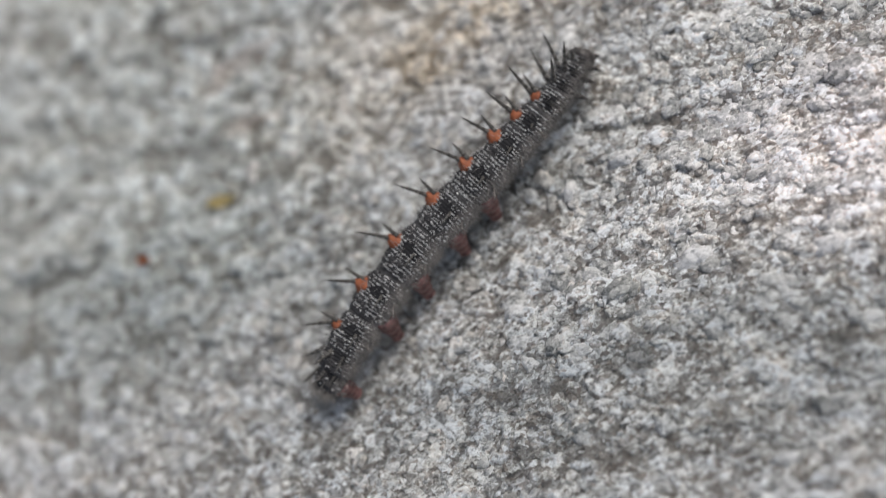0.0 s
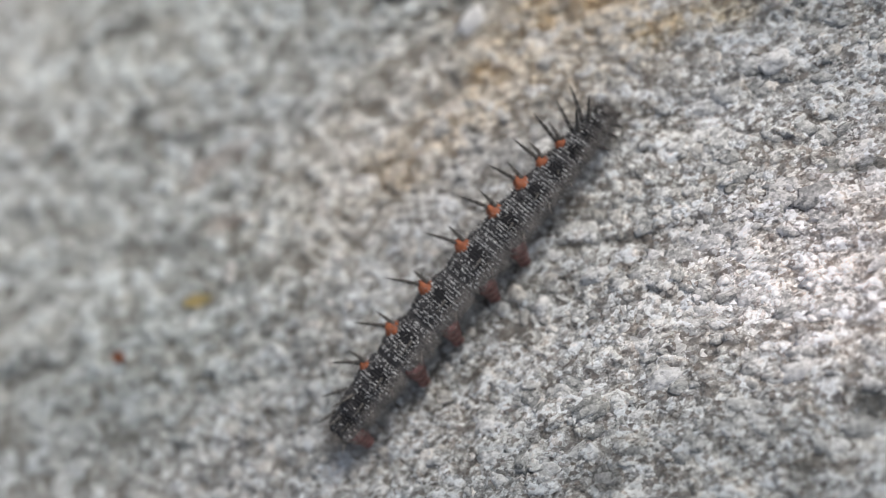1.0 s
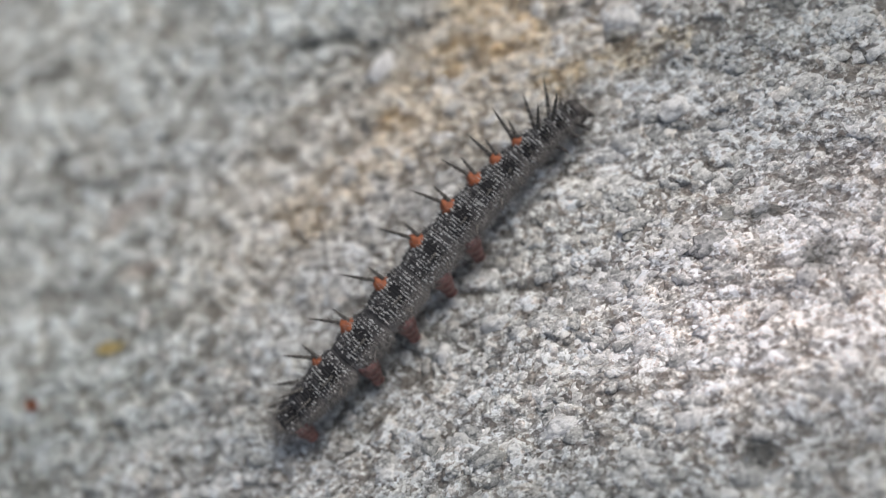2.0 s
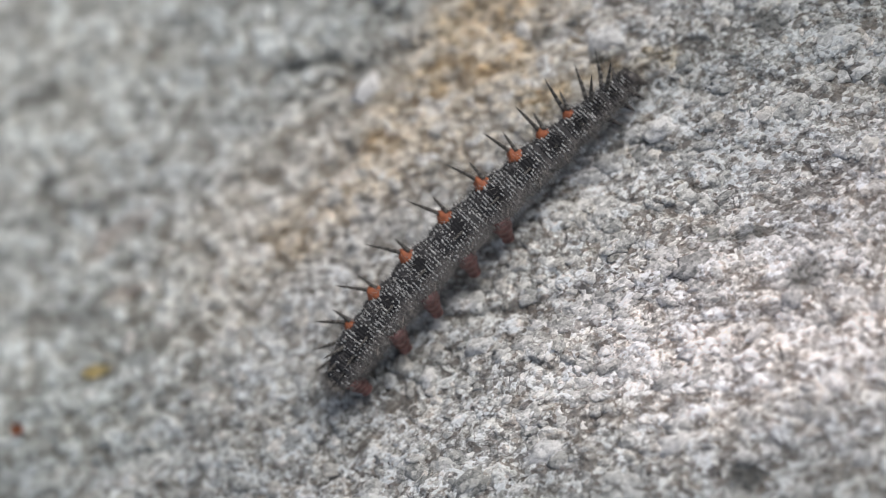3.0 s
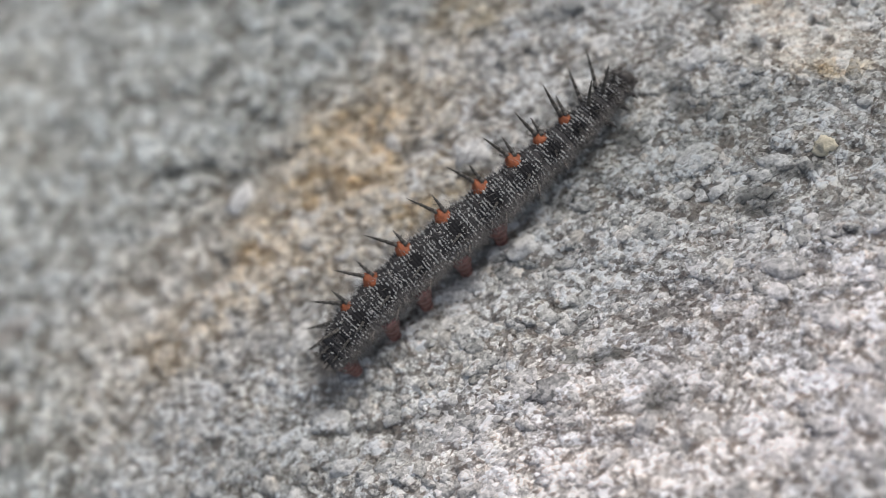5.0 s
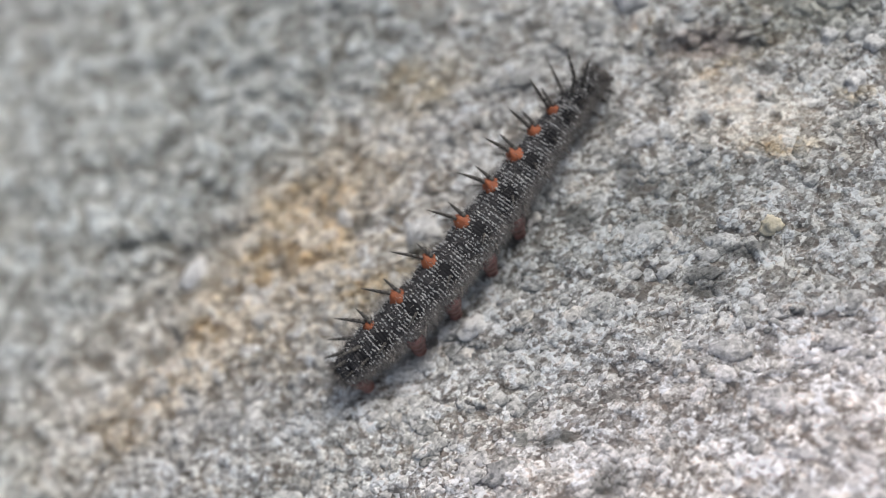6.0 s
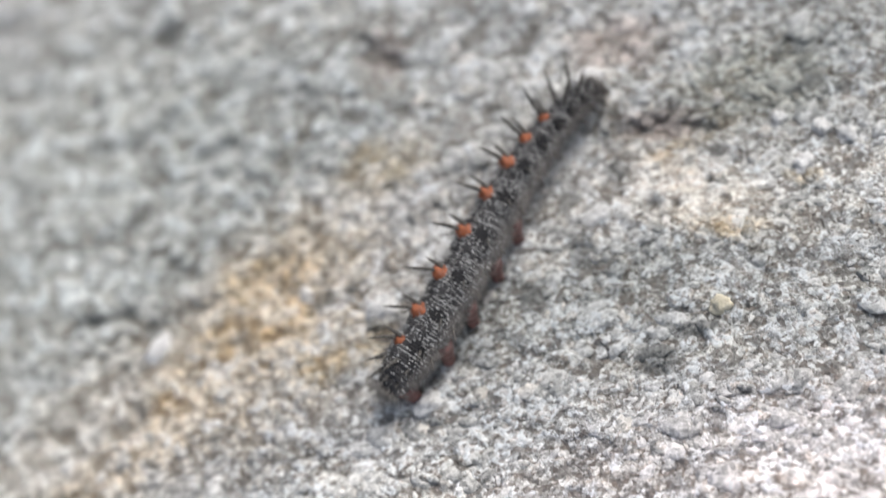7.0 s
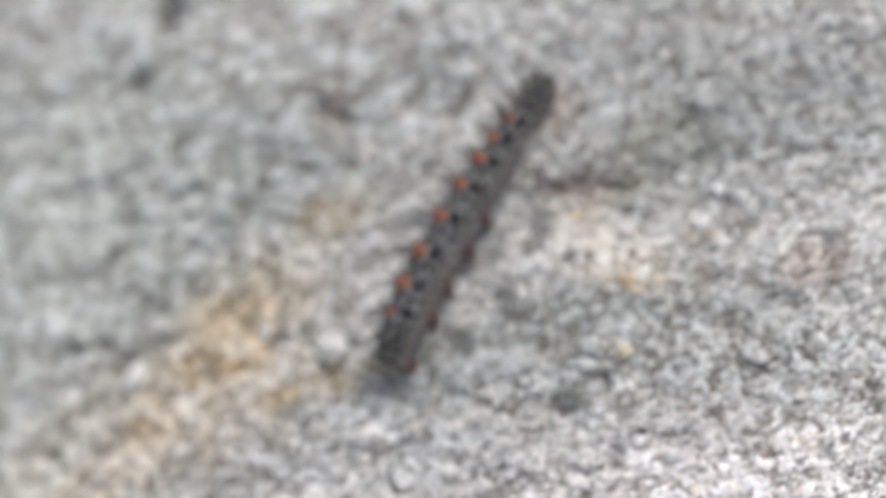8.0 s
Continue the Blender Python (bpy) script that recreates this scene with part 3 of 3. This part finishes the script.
def cone_between(bm, a, b, ra, rb, sides=5):
    """A tapered rod from a to b."""
    a, b = Vector(a), Vector(b)
    way = (b - a).normalized()
    side = way.orthogonal().normalized()
    up = way.cross(side)
    rings = []
    for at, r in ((a, ra), (b, rb)):
        rings.append([bm.verts.new(at + r * (math.cos(t) * side + math.sin(t) * up)) for t in (2 * math.pi * i / sides for i in range(sides))])
    for i in range(sides):
        bm.faces.new((rings[0][i], rings[0][(i + 1) % sides], rings[1][(i + 1) % sides], rings[1][i]))
    bm.faces.new(rings[0][::-1])
    bm.faces.new(rings[1])


def flare(high):
    """How far the lower flanks swell out, by the height over the body's middle (1: the back)."""
    return 1 + 0.21 * min(1.0, max(0.0, 0.35 - high) / 0.8)


def around(r, angle, x, out=0.0, squash=0.96):
    """A point on a segment's skin: angle in degrees from the back, positive to the animal's right."""
    a = radians(angle)
    return Vector((x, -(r + out) * math.sin(a) * flare(math.cos(a)), (r + out) * squash * math.cos(a))) * MM


PITCH = 0.40


def skin_radius(r, half, x):
    """Radius of the skin along a segment: narrow at both ends, with a low ridge for every row of speckles."""
    u = abs(x) / half
    return r * (1 - 0.36 * max(0.0, u - 0.5) ** 1.5) - 0.05 * (1 - math.cos(2 * math.pi * x / PITCH))


def in_black_patch(x, angle, half, r):
    """The velvety black fields beside each wart, one on either flank, and a small one behind it."""
    side = abs(angle) * math.pi / 180 * r
    one = ((x - 0.12 * half) / 0.66) ** 2 + ((side - 2.2) / 0.8) ** 2 < 1
    two = ((x + 0.62 * half) / 0.36) ** 2 + ((side - 1.5) / 0.6) ** 2 < 1
    return one or two


def build_segment(root, index, share, r, half, rnd):
    bm = bmesh.new()
    reach = half * 1.22
    profile = [(-reach * MM, 0.62 * r * MM)]
    for n in range(49):
        x = (-1.12 + 2.24 * n / 48) * half
        profile.append((x * MM, skin_radius(r, half, x) * MM))
    profile.append((reach * MM, 0.62 * r * MM))
    if index == 0:
        profile[0:14] = [(-half * at * MM, wide * r * MM) for at, wide in ((1.46, 0.03), (1.43, 0.2), (1.34, 0.42), (1.18, 0.64), (0.98, 0.8), (0.8, 0.9))]
    lathe(bm, profile, 32, 0.96)
    for v in bm.verts:
        v.co.y *= flare(v.co.z / (r * MM))
        v.co *= 1 + 0.02 * math.sin(v.co.y * 2600 + index) * math.cos(v.co.z * 2300)
    segment = part("segment", bm, SKIN, root)
    # white speckles in rows on the ridges, some with a short pale hair
    dots, hairs = bmesh.new(), bmesh.new()
    last = int(0.98 * half / PITCH)
    for row in range(-last, last + 1):
        angle = -118 + rnd.uniform(0, 6)
        wander = rnd.uniform(-0.05, 0.05)
        while angle < 118:
            angle += rnd.uniform(4.2, 7.0) * 2.75 / r
            here = row * PITCH + wander + rnd.gauss(0, 0.04)
            fade = 1.0 if abs(angle) < 78 else max(0.06, 1.0 - (abs(angle) - 78) / 32)
            fade *= (0.45 if index < 2 else 1.0) * min(1.0, 0.78 + 1.5 * max(0.0, 0.3 + noise.noise(Vector((here * 0.9 + index * 7, angle * 0.03, 3)))))
            if abs(angle) < 7 or in_black_patch(here, angle, half, r) or rnd.random() > (0.9 if row % 3 else 0.6) * fade:
                continue
            size = rnd.triangular(0.05, 0.14, 0.088)
            p = around(skin_radius(r, half, here), angle, here, 0.01)
            out = Vector((0, p.y, p.z)).normalized()
            across = Vector((0, -out.z, out.y))
            slant = (across + Vector((rnd.gauss(0, 0.45), 0, 0))).normalized()
            made = bmesh.ops.create_icosphere(dots, subdivisions=1, radius=size * MM, matrix=Matrix.Translation(p))["verts"]
            dash = rnd.choice((0.0, 0.1, 0.3, 0.5, 1.0, 1.6))
            for v in made:
                off = v.co - p
                v.co += out * max(0.0, off.dot(out)) * 0.5 + slant * off.dot(slant) * dash
            if rnd.random() < 0.3:
                tip = p + (out + Vector((rnd.uniform(-0.5, 0.3), rnd.uniform(-0.35, 0.35), rnd.uniform(-0.35, 0.2)))).normalized() * rnd.uniform(0.4, 1.0) * MM
                cone_between(hairs, p, tip, 0.03 * MM, 0.010 * MM, 3)
    flank = bmesh.new()
    for k in range(int(380 * half / 2)):
        side = rnd.choice((-1, 1))
        at = rnd.uniform(-1.0, 1.0) * half
        p = around(skin_radius(r, half, at), side * rnd.triangular(70, 150, 108), at, -0.1)
        out = Vector((0, p.y, p.z)).normalized() + Vector((rnd.uniform(-1.0, 0.75), rnd.uniform(-0.5, 0.5), rnd.uniform(-0.5, 0.4)))
        out.normalize()
        mid = p + out * rnd.uniform(0.25, 0.6) * MM
        tip = mid + (out + Vector((rnd.uniform(-0.5, 0.3), rnd.uniform(-0.3, 0.3), -0.3))).normalized() * rnd.uniform(0.15, 0.5) * MM
        cone_between(flank, p, mid, 0.04 * MM, 0.03 * MM, 3)
        cone_between(flank, mid, tip, 0.03 * MM, 0.008 * MM, 3)
    for k in range(int(45 * half / 2)):
        p = around(skin_radius(r, half, 0), rnd.uniform(-70, 70), rnd.uniform(-0.9, 0.9) * half, -0.05)
        out = (Vector((rnd.uniform(-0.8, 0.4), 0, 0)) + Vector((0, p.y, p.z)).normalized()).normalized()
        cone_between(flank, p, p + out * rnd.uniform(0.4, 1.3) * MM, 0.045 * MM, 0.010 * MM, 3)
    for k in range(260 if index == 0 else 0):
        a, wide = rnd.uniform(0, 6.28), rnd.uniform(0.05, 0.85)
        p = Vector((-half * (1.42 - 0.55 * wide**2), wide * r * math.sin(a), wide * r * math.cos(a))) * MM
        out = (Vector((-1.0, p.y * 500, p.z * 500)) + Vector((rnd.uniform(-0.3, 0.3), rnd.uniform(-0.4, 0.4), rnd.uniform(-0.4, 0.3)))).normalized()
        cone_between(flank, p, p + out * rnd.uniform(0.5, 1.9) * MM, 0.05 * MM, 0.01 * MM, 3)
    tagged(part("fuzz", flank, FUZZ, segment, "grey-brown bristles along the flanks"), kind="stuff")
    tagged(part("speckling", dots, DOT, segment, "rings of tiny white speckles"), kind="stuff")
    tagged(part("fuzz", hairs, HAIR, segment, "fine pale hairs"), kind="stuff")
    return segment


def build_spine(segment, base, way, length, rnd, material, thick=0.235):
    """A black branched spine with a bulbous foot and small side thorns."""
    bm = bmesh.new()
    way = way.normalized()
    bend = Vector((rnd.uniform(-0.14, 0.06), rnd.uniform(-0.1, 0.1), rnd.uniform(-0.06, 0.06)))
    at, points = Vector(base), []
    for n in range(6):
        points.append(at.copy())
        at = at + (way + bend * n / 5).normalized() * length / 5 * MM
    widths = (1.4, 1.05, 0.92, 0.74, 0.48, 0.08)
    for (p, q), (a, b) in zip(zip(points, points[1:]), zip(widths, widths[1:])):
        cone_between(bm, p, q, thick * a * MM, thick * b * MM, 6)
    for n in range(5):
        k = rnd.uniform(0.15, 0.75) * 5
        p = points[int(k)].lerp(points[int(k) + 1], k % 1)
        side = way.orthogonal().normalized()
        side.rotate(Matrix.Rotation(rnd.uniform(0, 6.3), 3, way))
        cone_between(bm, p, p + (side + way * 0.7).normalized() * rnd.uniform(0.35, 0.75) * MM, 0.05 * MM, 0.012 * MM, 4)
    return part("spine", bm, material, segment)


# The two knobs of a wart: angle from the back, share of the half length, width in mm.
KNOBS = ((-7, 0.02, 1.02), (1, 0.15, 0.52))


def build_wart(segment, r, half, size, rnd):
    """Two rough conical knobs that run together, each the foot of a spine."""
    bm = bmesh.new()
    for angle, at, width in KNOBS:
        middle = around(r, angle, at * half, -0.12)
        out = Vector((0, middle.y, middle.z)).normalized()
        across = Vector((0, -out.z, out.y))
        wide = width * size
        shift = Vector((rnd.uniform(0, 9), rnd.uniform(0, 9), 0))
        for v in bmesh.ops.create_uvsphere(bm, u_segments=20, v_segments=12, radius=1.0)["verts"]:
            c = v.co * (1 + 0.20 * noise.noise(v.co * 1.6 + shift) + 0.14 * noise.noise(v.co * 4 + shift))
            neck = 1 - 0.5 * max(0.0, min(1.0, c.z)) ** 0.8 if c.z > 0 else 1.0
            v.co = middle + (Vector((c.x * 0.92 * neck, 0, 0)) + across * c.y * 1.08 * neck + out * c.z * 1.0) * wide * MM
    return part("wart", bm, ORANGE, segment, "dull orange-red wart on the back")


def build_proleg(segment, side, r, lift, back):
    """A soft stubby leg with folds and a wider foot pad, that reaches the rock under the leaning body."""
    bm = bmesh.new()
    lean = radians(22)
    top = around(r, side * 118, 0.6 * back, -0.9)
    deep, wide = r + lift - 0.05, side * (r * 0.92 + 0.15)
    foot = Vector((back, -wide * math.cos(lean) + deep * math.sin(lean), -wide * math.sin(lean) - deep * math.cos(lean))) * MM
    way = foot - top
    rings = ((0.0, 1.35), (0.2, 1.34), (0.27, 1.18), (0.40, 1.22), (0.50, 1.02), (0.58, 0.88), (0.68, 0.90), (0.76, 0.72), (0.86, 0.66), (0.92, 0.78), (0.97, 0.74), (1.0, 0.5))
    for (u, a), (w, b) in zip(rings, rings[1:]):
        cone_between(bm, top + way * u, top + way * w, a * MM, b * MM, 14)
    bmesh.ops.remove_doubles(bm, verts=bm.verts[:], dist=0.002 * MM)
    return part("proleg", bm, LEGRED, segment, "reddish-brown soft proleg")


def build_leg(segment, side, r, lift):
    bm = bmesh.new()
    top = around(r, side * 140, 0.2, -0.3)
    knee = top + Vector((0.35, -side * 0.75, -0.45)) * MM
    foot = Vector((knee.x + 0.35 * MM, knee.y + side * 0.25 * MM, -(r + lift - 0.05) * MM))
    cone_between(bm, top, knee, 0.36 * MM, 0.27 * MM, 8)
    cone_between(bm, knee, foot.lerp(knee, 0.25), 0.26 * MM, 0.15 * MM, 8)
    cone_between(bm, foot.lerp(knee, 0.27), foot, 0.15 * MM, 0.04 * MM, 6)
    return part("leg", bm, HEADM, segment, "small black jointed leg")


def build_head(root, rnd):
    bm = bmesh.new()
    for side in (-1, 1):
        made = bmesh.ops.create_uvsphere(bm, u_segments=20, v_segments=14, radius=1.0)["verts"]
        for v in made:
            v.co = Vector((v.co.x * 1.05, v.co.y * 0.95 + side * 0.62, v.co.z * 1.4)) * MM
    head = part("head", bm, HEADM, root, "shiny black two-lobed head")
    jaw = bmesh.new()
    for side in (-1, 1):
        cone_between(jaw, Vector((0.8, side * 0.45, -1.0)) * MM, Vector((1.35, side * 0.18, -1.75)) * MM, 0.42 * MM, 0.2 * MM, 8)
    part("jaw", jaw, HEADM, head)
    hairs = bmesh.new()
    for n in range(240):
        a, b = rnd.uniform(0, 6.28), rnd.uniform(-0.6, 1.2)
        p = Vector((math.cos(a) * math.cos(b) * 1.0, math.sin(a) * math.cos(b) * 1.5, math.sin(b) * 1.38)) * MM
        cone_between(hairs, p, p + p.normalized() * rnd.uniform(0.3, 1.0) * MM, 0.03 * MM, 0.007 * MM, 3)
    tagged(part("fuzz", hairs, DULL, head, "short grey-brown hairs"), kind="stuff")
    return head


def build_caterpillar():
    rnd = random.Random(7)
    root = tagged(new("caterpillar"), "black spiny caterpillar with white speckles and orange warts crawling on rock", "caterpillar")
    pieces = []
    for index, (share, r, half) in enumerate(BODY):
        seg = build_segment(root, index, share, r, half, rnd)
        pieces.append(seg)
        if 2 <= index <= 9:
            build_wart(seg, r, half, {2: 0.78, 9: 0.76, 8: 0.92}.get(index, 1.08), rnd)
        size = (0.62, 0.8, 0.9, 1.0, 1.0, 1.0, 1.0, 1.0, 1.0, 1.0, 1.05, 1.1, 0.8)[index]
        back = (-1.6, -1.0, -0.65, -0.6, -0.5, -0.4, -0.3, -0.2, -0.05, 0.1, 0.25, 0.35, 0.3)[index]
        for side in (-1, 1):
            lean = back * 0.35 + 0.12 if side > 0 and 2 <= index <= 9 else back
            small = 0.45 if index >= 9 else 0.75
            for angle, length, set_back in ((24, (4.3 if side < 0 else 3.6) if index < 12 else 1.6, lean), (64, 3.5 * small, back - 0.1), (100, 2.4 * small, back - 0.2)):
                p = around(r, side * angle, 0.12 * half, -0.1)
                if angle == 24 and 2 <= index <= 9:
                    p = around(r, KNOBS[0][0], KNOBS[0][1] * half, 0.5)
                way = Vector((set_back, p.y * 320, p.z * 320))
                if side > 0 and angle == 24 and 2 <= index <= 9:
                    p, way, length = around(r, KNOBS[1][0], (KNOBS[1][1] + 0.08) * half, 0.3), Vector((back * 0.5 + 0.25, 0.5, 0.85)), 2.5
                build_spine(seg, p, way, length * size * rnd.uniform(0.9, 1.1), rnd, SPINE if angle < 90 else DULL, 0.235 if angle < 60 else 0.13)
        if index in (0, 3, 4, 5, 6):
            for side in (-1, 1):
                build_proleg(seg, side, r, LIFT, {0: -0.5, 3: -2.6, 4: -2.4}.get(index, -2.0))
        if index >= 10:
            for side in (-1, 1):
                build_leg(seg, side, r, LIFT)
    pieces.append(build_head(root, rnd))
    return root, pieces


caterpillar, pieces = build_caterpillar()


# ---- small litter and pebbles on the rock ----
def ground_at(x, y):
    return float(relief(np.array([float(x)]), np.array([float(y)]))[0])


def pebble(x, y, rx, ry, rz, turn, seed, material, label):
    rnd = random.Random(seed)
    bm = bmesh.new()
    bmesh.ops.create_icosphere(bm, subdivisions=3, radius=1.0)
    noise_at = Vector((seed * 3.1, seed * 1.7, 0))
    for v in bm.verts:
        v.co *= 1 + 0.45 * noise.noise(v.co * 1.4 + noise_at) + 0.34 * noise.noise(v.co * 3.2 + noise_at) + 0.16 * noise.noise(v.co * 7 + noise_at)
        v.co = Vector((v.co.x * rx, v.co.y * ry, v.co.z * rz)) * MM
    ob = part("pebble", bm, material, None)
    ob.matrix_world = mm_pose(x, y, ground_at(x, y) - 0.12 * rz, rnd.uniform(-8, 8), rnd.uniform(-8, 8), turn)
    return tagged(ob, label, "pebble", "pebbles set in the rock")


for n, row in enumerate((
        (41.8, 9.0, 1.9, 1.45, 1.3, 20), (19.4, -13.4, 1.6, 1.0, 0.9, 10), (26.2, -26.1, 2.3, 1.2, 0.9, 15),
        (63.2, 28.6, 2.0, 1.0, 0.9, 10), (92.6, 34.8, 1.2, 1.3, 0.9, 0), (87.1, 31.9, 1.5, 1.1, 0.9, 30), (13, -16, 1.1, 0.9, 0.8, 40),
        (89.9, 36.1, 1.2, 1.0, 0.9, 10), (85.4, 38.2, 1.1, 0.9, 0.9, 60), (64.3, 46.8, 2.2, 1.4, 1.2, 15), (5.5, 22.8, 2.4, 1.5, 1.3, 50), (36.6, 21.8, 2.3, 1.4, 1.0, 20))):
    pebble(*row, n + 1, PALE, "rounded white quartz pebble bedded in the rock")
pebble(75.7, 15.7, 1.25, 1.05, 0.9, 15, 21, OCHRE, "pale ochre pebble bedded in the rock")


def leaf_bit(x, y, length, width, turn, material, label, seed):
    """A torn, curled crumb of dry leaf with some thickness."""
    rnd = random.Random(seed)
    bm = bmesh.new()
    rows = []
    for i in range(8):
        u = i / 7
        w = width * math.sin(math.pi * (0.12 + 0.76 * u)) * rnd.uniform(0.75, 1.15)
        rows.append([bm.verts.new(Vector(((u - 0.5) * length, w * (k / 2 - 1) / 2, 0.25 * length * 0.3 * math.cos(u * 3) + 0.22 * abs(k - 2))) * MM) for k in range(5)])
    for p, q in zip(rows, rows[1:]):
        for k in range(4):
            bm.faces.new((p[k], p[k + 1], q[k + 1], q[k]))
    bmesh.ops.solidify(bm, geom=bm.faces[:], thickness=0.12 * MM)
    ob = part("leaf_crumb", bm, material, None)
    ob.matrix_world = mm_pose(x, y, ground_at(x, y) + 0.15, 6, -4, turn)
    return tagged(ob, label, "leaf crumb")


leaf_bit(-34.2, -8.1, 3.9, 1.9, 5, LEAFY, "dry yellow crumb of leaf on the rock", 3)
leaf_bit(-44.7, -14.9, 2.0, 1.5, -20, LEAFO, "rusty orange crumb of leaf on the rock", 5)


# ---- how the caterpillar crawls ----
# Seconds; tail and head along its way (mm); sideways shift at the tail, a third, two thirds and the head (mm);
# stretch of the head and tail ends; how far the middle runs ahead.
CRAWL_FIRST = (
    (0, -38.81, 12.56, -0.78, 1.8, -0.01, 2.61, 0.89, 0.79, 0.03),
    (0.5, -29.91, 16.48, 1.78, 1.89, 0.33, 3.05, 1.07, 1.13, -0.03),
    (1, -28.76, 22.15, 1.65, 0.76, 0.89, 4.34, 0.81, 1.01, 0.03),
    (1.5, -20.13, 26.89, 0.56, 0.33, 0.79, 2.22, 0.99, 1.17, -0.05),
    (2, -20.95, 29.57, 2.18, -0.61, 0.97, 2.4, 1.03, 0.94, 0.05),
    (2.2, -18.25, 34.48, 0.59, -0.12, 0.88, 2.54, 0.78, 0.93, -0.01),
)
CRAWL_MIDDLE = (
    (3.3, -6.76, 43.23, -1.32, 0.36, 0.73, 0.25, 0.88, 0.84, -0.04),
    (3.5, -2.15, 44.09, -2.05, 1.24, 0.29, -0.68, 0.97, 1.17, -0.06),
    (4, -1.96, 46.9, -1.27, -0.28, 0.96, -2.95, 1, 0.97, 0.05),
    (4.2, 1.91, 51.84, -2.38, 0.54, -0.22, -2.77, 0.85, 0.85, -0.01),
)
CRAWL_LAST = (
    (5.3, 16.01, 63.16, 0.16, 0.62, -0.84, -2.73, 0.93, 1.03, -0.06),
    (5.5, 18.82, 62.18, -0.78, 0.5, -0.49, -1.32, 1.2, 1.29, -0.02),
    (6, 21.56, 70.57, 1.27, 0.23, 0.78, -1.6, 0.81, 0.81, -0.01),
    (6.5, 28.05, 72.21, -1.78, -0.52, -0.18, -0.32, 1.21, 1.2, 0.02),
    (7, 33.65, 80.32, -1.67, 0.4, 1.46, -2.71, 0.83, 0.76, -0.04),
    (7.5, 37.88, 82.2, -4.02, 0.31, 0.52, -0.87, 0.94, 1.09, 0.05),
    (8, 45.14, 89.62, -1.94, 1.49, 0.59, 0.49, 0.86, 1, -0.05),
)
CRAWL = CRAWL_FIRST + CRAWL_MIDDLE + CRAWL_LAST
HEADING = radians(41)
WAY = (-4.326, 10.687, 2.409, -11.399, 0.478, -13.435)


def crawl_at(t):
    """The row of CRAWL at a time, eased between its neighbours."""
    times = [row[0] for row in CRAWL]
    n = min(max(sum(s <= t for s in times) - 1, 0), len(CRAWL) - 2)
    a, b = CRAWL[n], CRAWL[n + 1]
    before, after = CRAWL[max(n - 1, 0)], CRAWL[min(n + 2, len(CRAWL) - 1)]
    w = (t - a[0]) / (b[0] - a[0])
    out = []
    for k in range(1, 10):
        ma = (b[k] - before[k]) / (b[0] - before[0]) * (b[0] - a[0])
        mb = (after[k] - a[k]) / (after[0] - a[0]) * (b[0] - a[0])
        out.append((2 * w**3 - 3 * w**2 + 1) * a[k] + (w**3 - 2 * w**2 + w) * ma + (3 * w**2 - 2 * w**3) * b[k] + (w**3 - w**2) * mb)
    return out


def on_way(t, share):
    """Place on the rock (x, y in mm) of a share of the body's length at a time."""
    tail, head, o0, o1, o2, o3, fore, aft, mid = crawl_at(t)
    share += max(0.0, share - 0.8) * (fore - 1) + min(0.0, share - 0.17) * (aft - 1) + mid * math.sin(math.pi * min(max(share, 0.0), 1.0))
    u = tail + (head - tail) * share
    x, y, z = 3 * share - 1, 3 * share - 2, share - 1
    side = -0.5 * o0 * x * y * z + 4.5 * o1 * share * y * z - 4.5 * o2 * share * x * z + 0.5 * o3 * share * x * y
    v = float(np.polyval(WAY, min(max(u, -40.0), 92.0) / 50)) + side
    c, s = math.cos(HEADING), math.sin(HEADING)
    return u * c - v * s, u * s + v * c


def body_pose(t, share, high):
    x, y = on_way(t, share)
    x0, y0 = on_way(t, share - 0.04)
    x1, y1 = on_way(t, share + 0.04)
    z0, z1, z = float(form(x0, y0)), float(form(x1, y1)), float(form(x, y))
    ripple = 0.16 * max(0.0, math.sin(2 * math.pi * (t / 0.9 - share * 1.1)))
    ahead = Vector((x1 - x0, y1 - y0, z1 - z0)).normalized()
    left = Vector((0, 0, 1)).cross(ahead).normalized()
    up = ahead.cross(left)
    turn = Matrix((ahead, left, up)).transposed().to_4x4()
    return Matrix.Translation(Vector((x, y, z + high + ripple)) * MM) @ turn @ pose(0, 0, 0, -float(np.interp(t, *zip(*LEANS))))


def motions():
    times = [n / 10 for n in range(81)]
    shares = [(share, r + LIFT) for share, r, _ in BODY] + [(HEAD_AT, 2.3)]
    roots = [body_pose(t, 0.5, 0.0) for t in times]
    walk(caterpillar, list(zip(times, roots)))
    for piece, (share, high) in zip(pieces, shares):
        walk(piece, [(t, m.inverted() @ body_pose(t, share, high)) for t, m in zip(times, roots)])


motions()
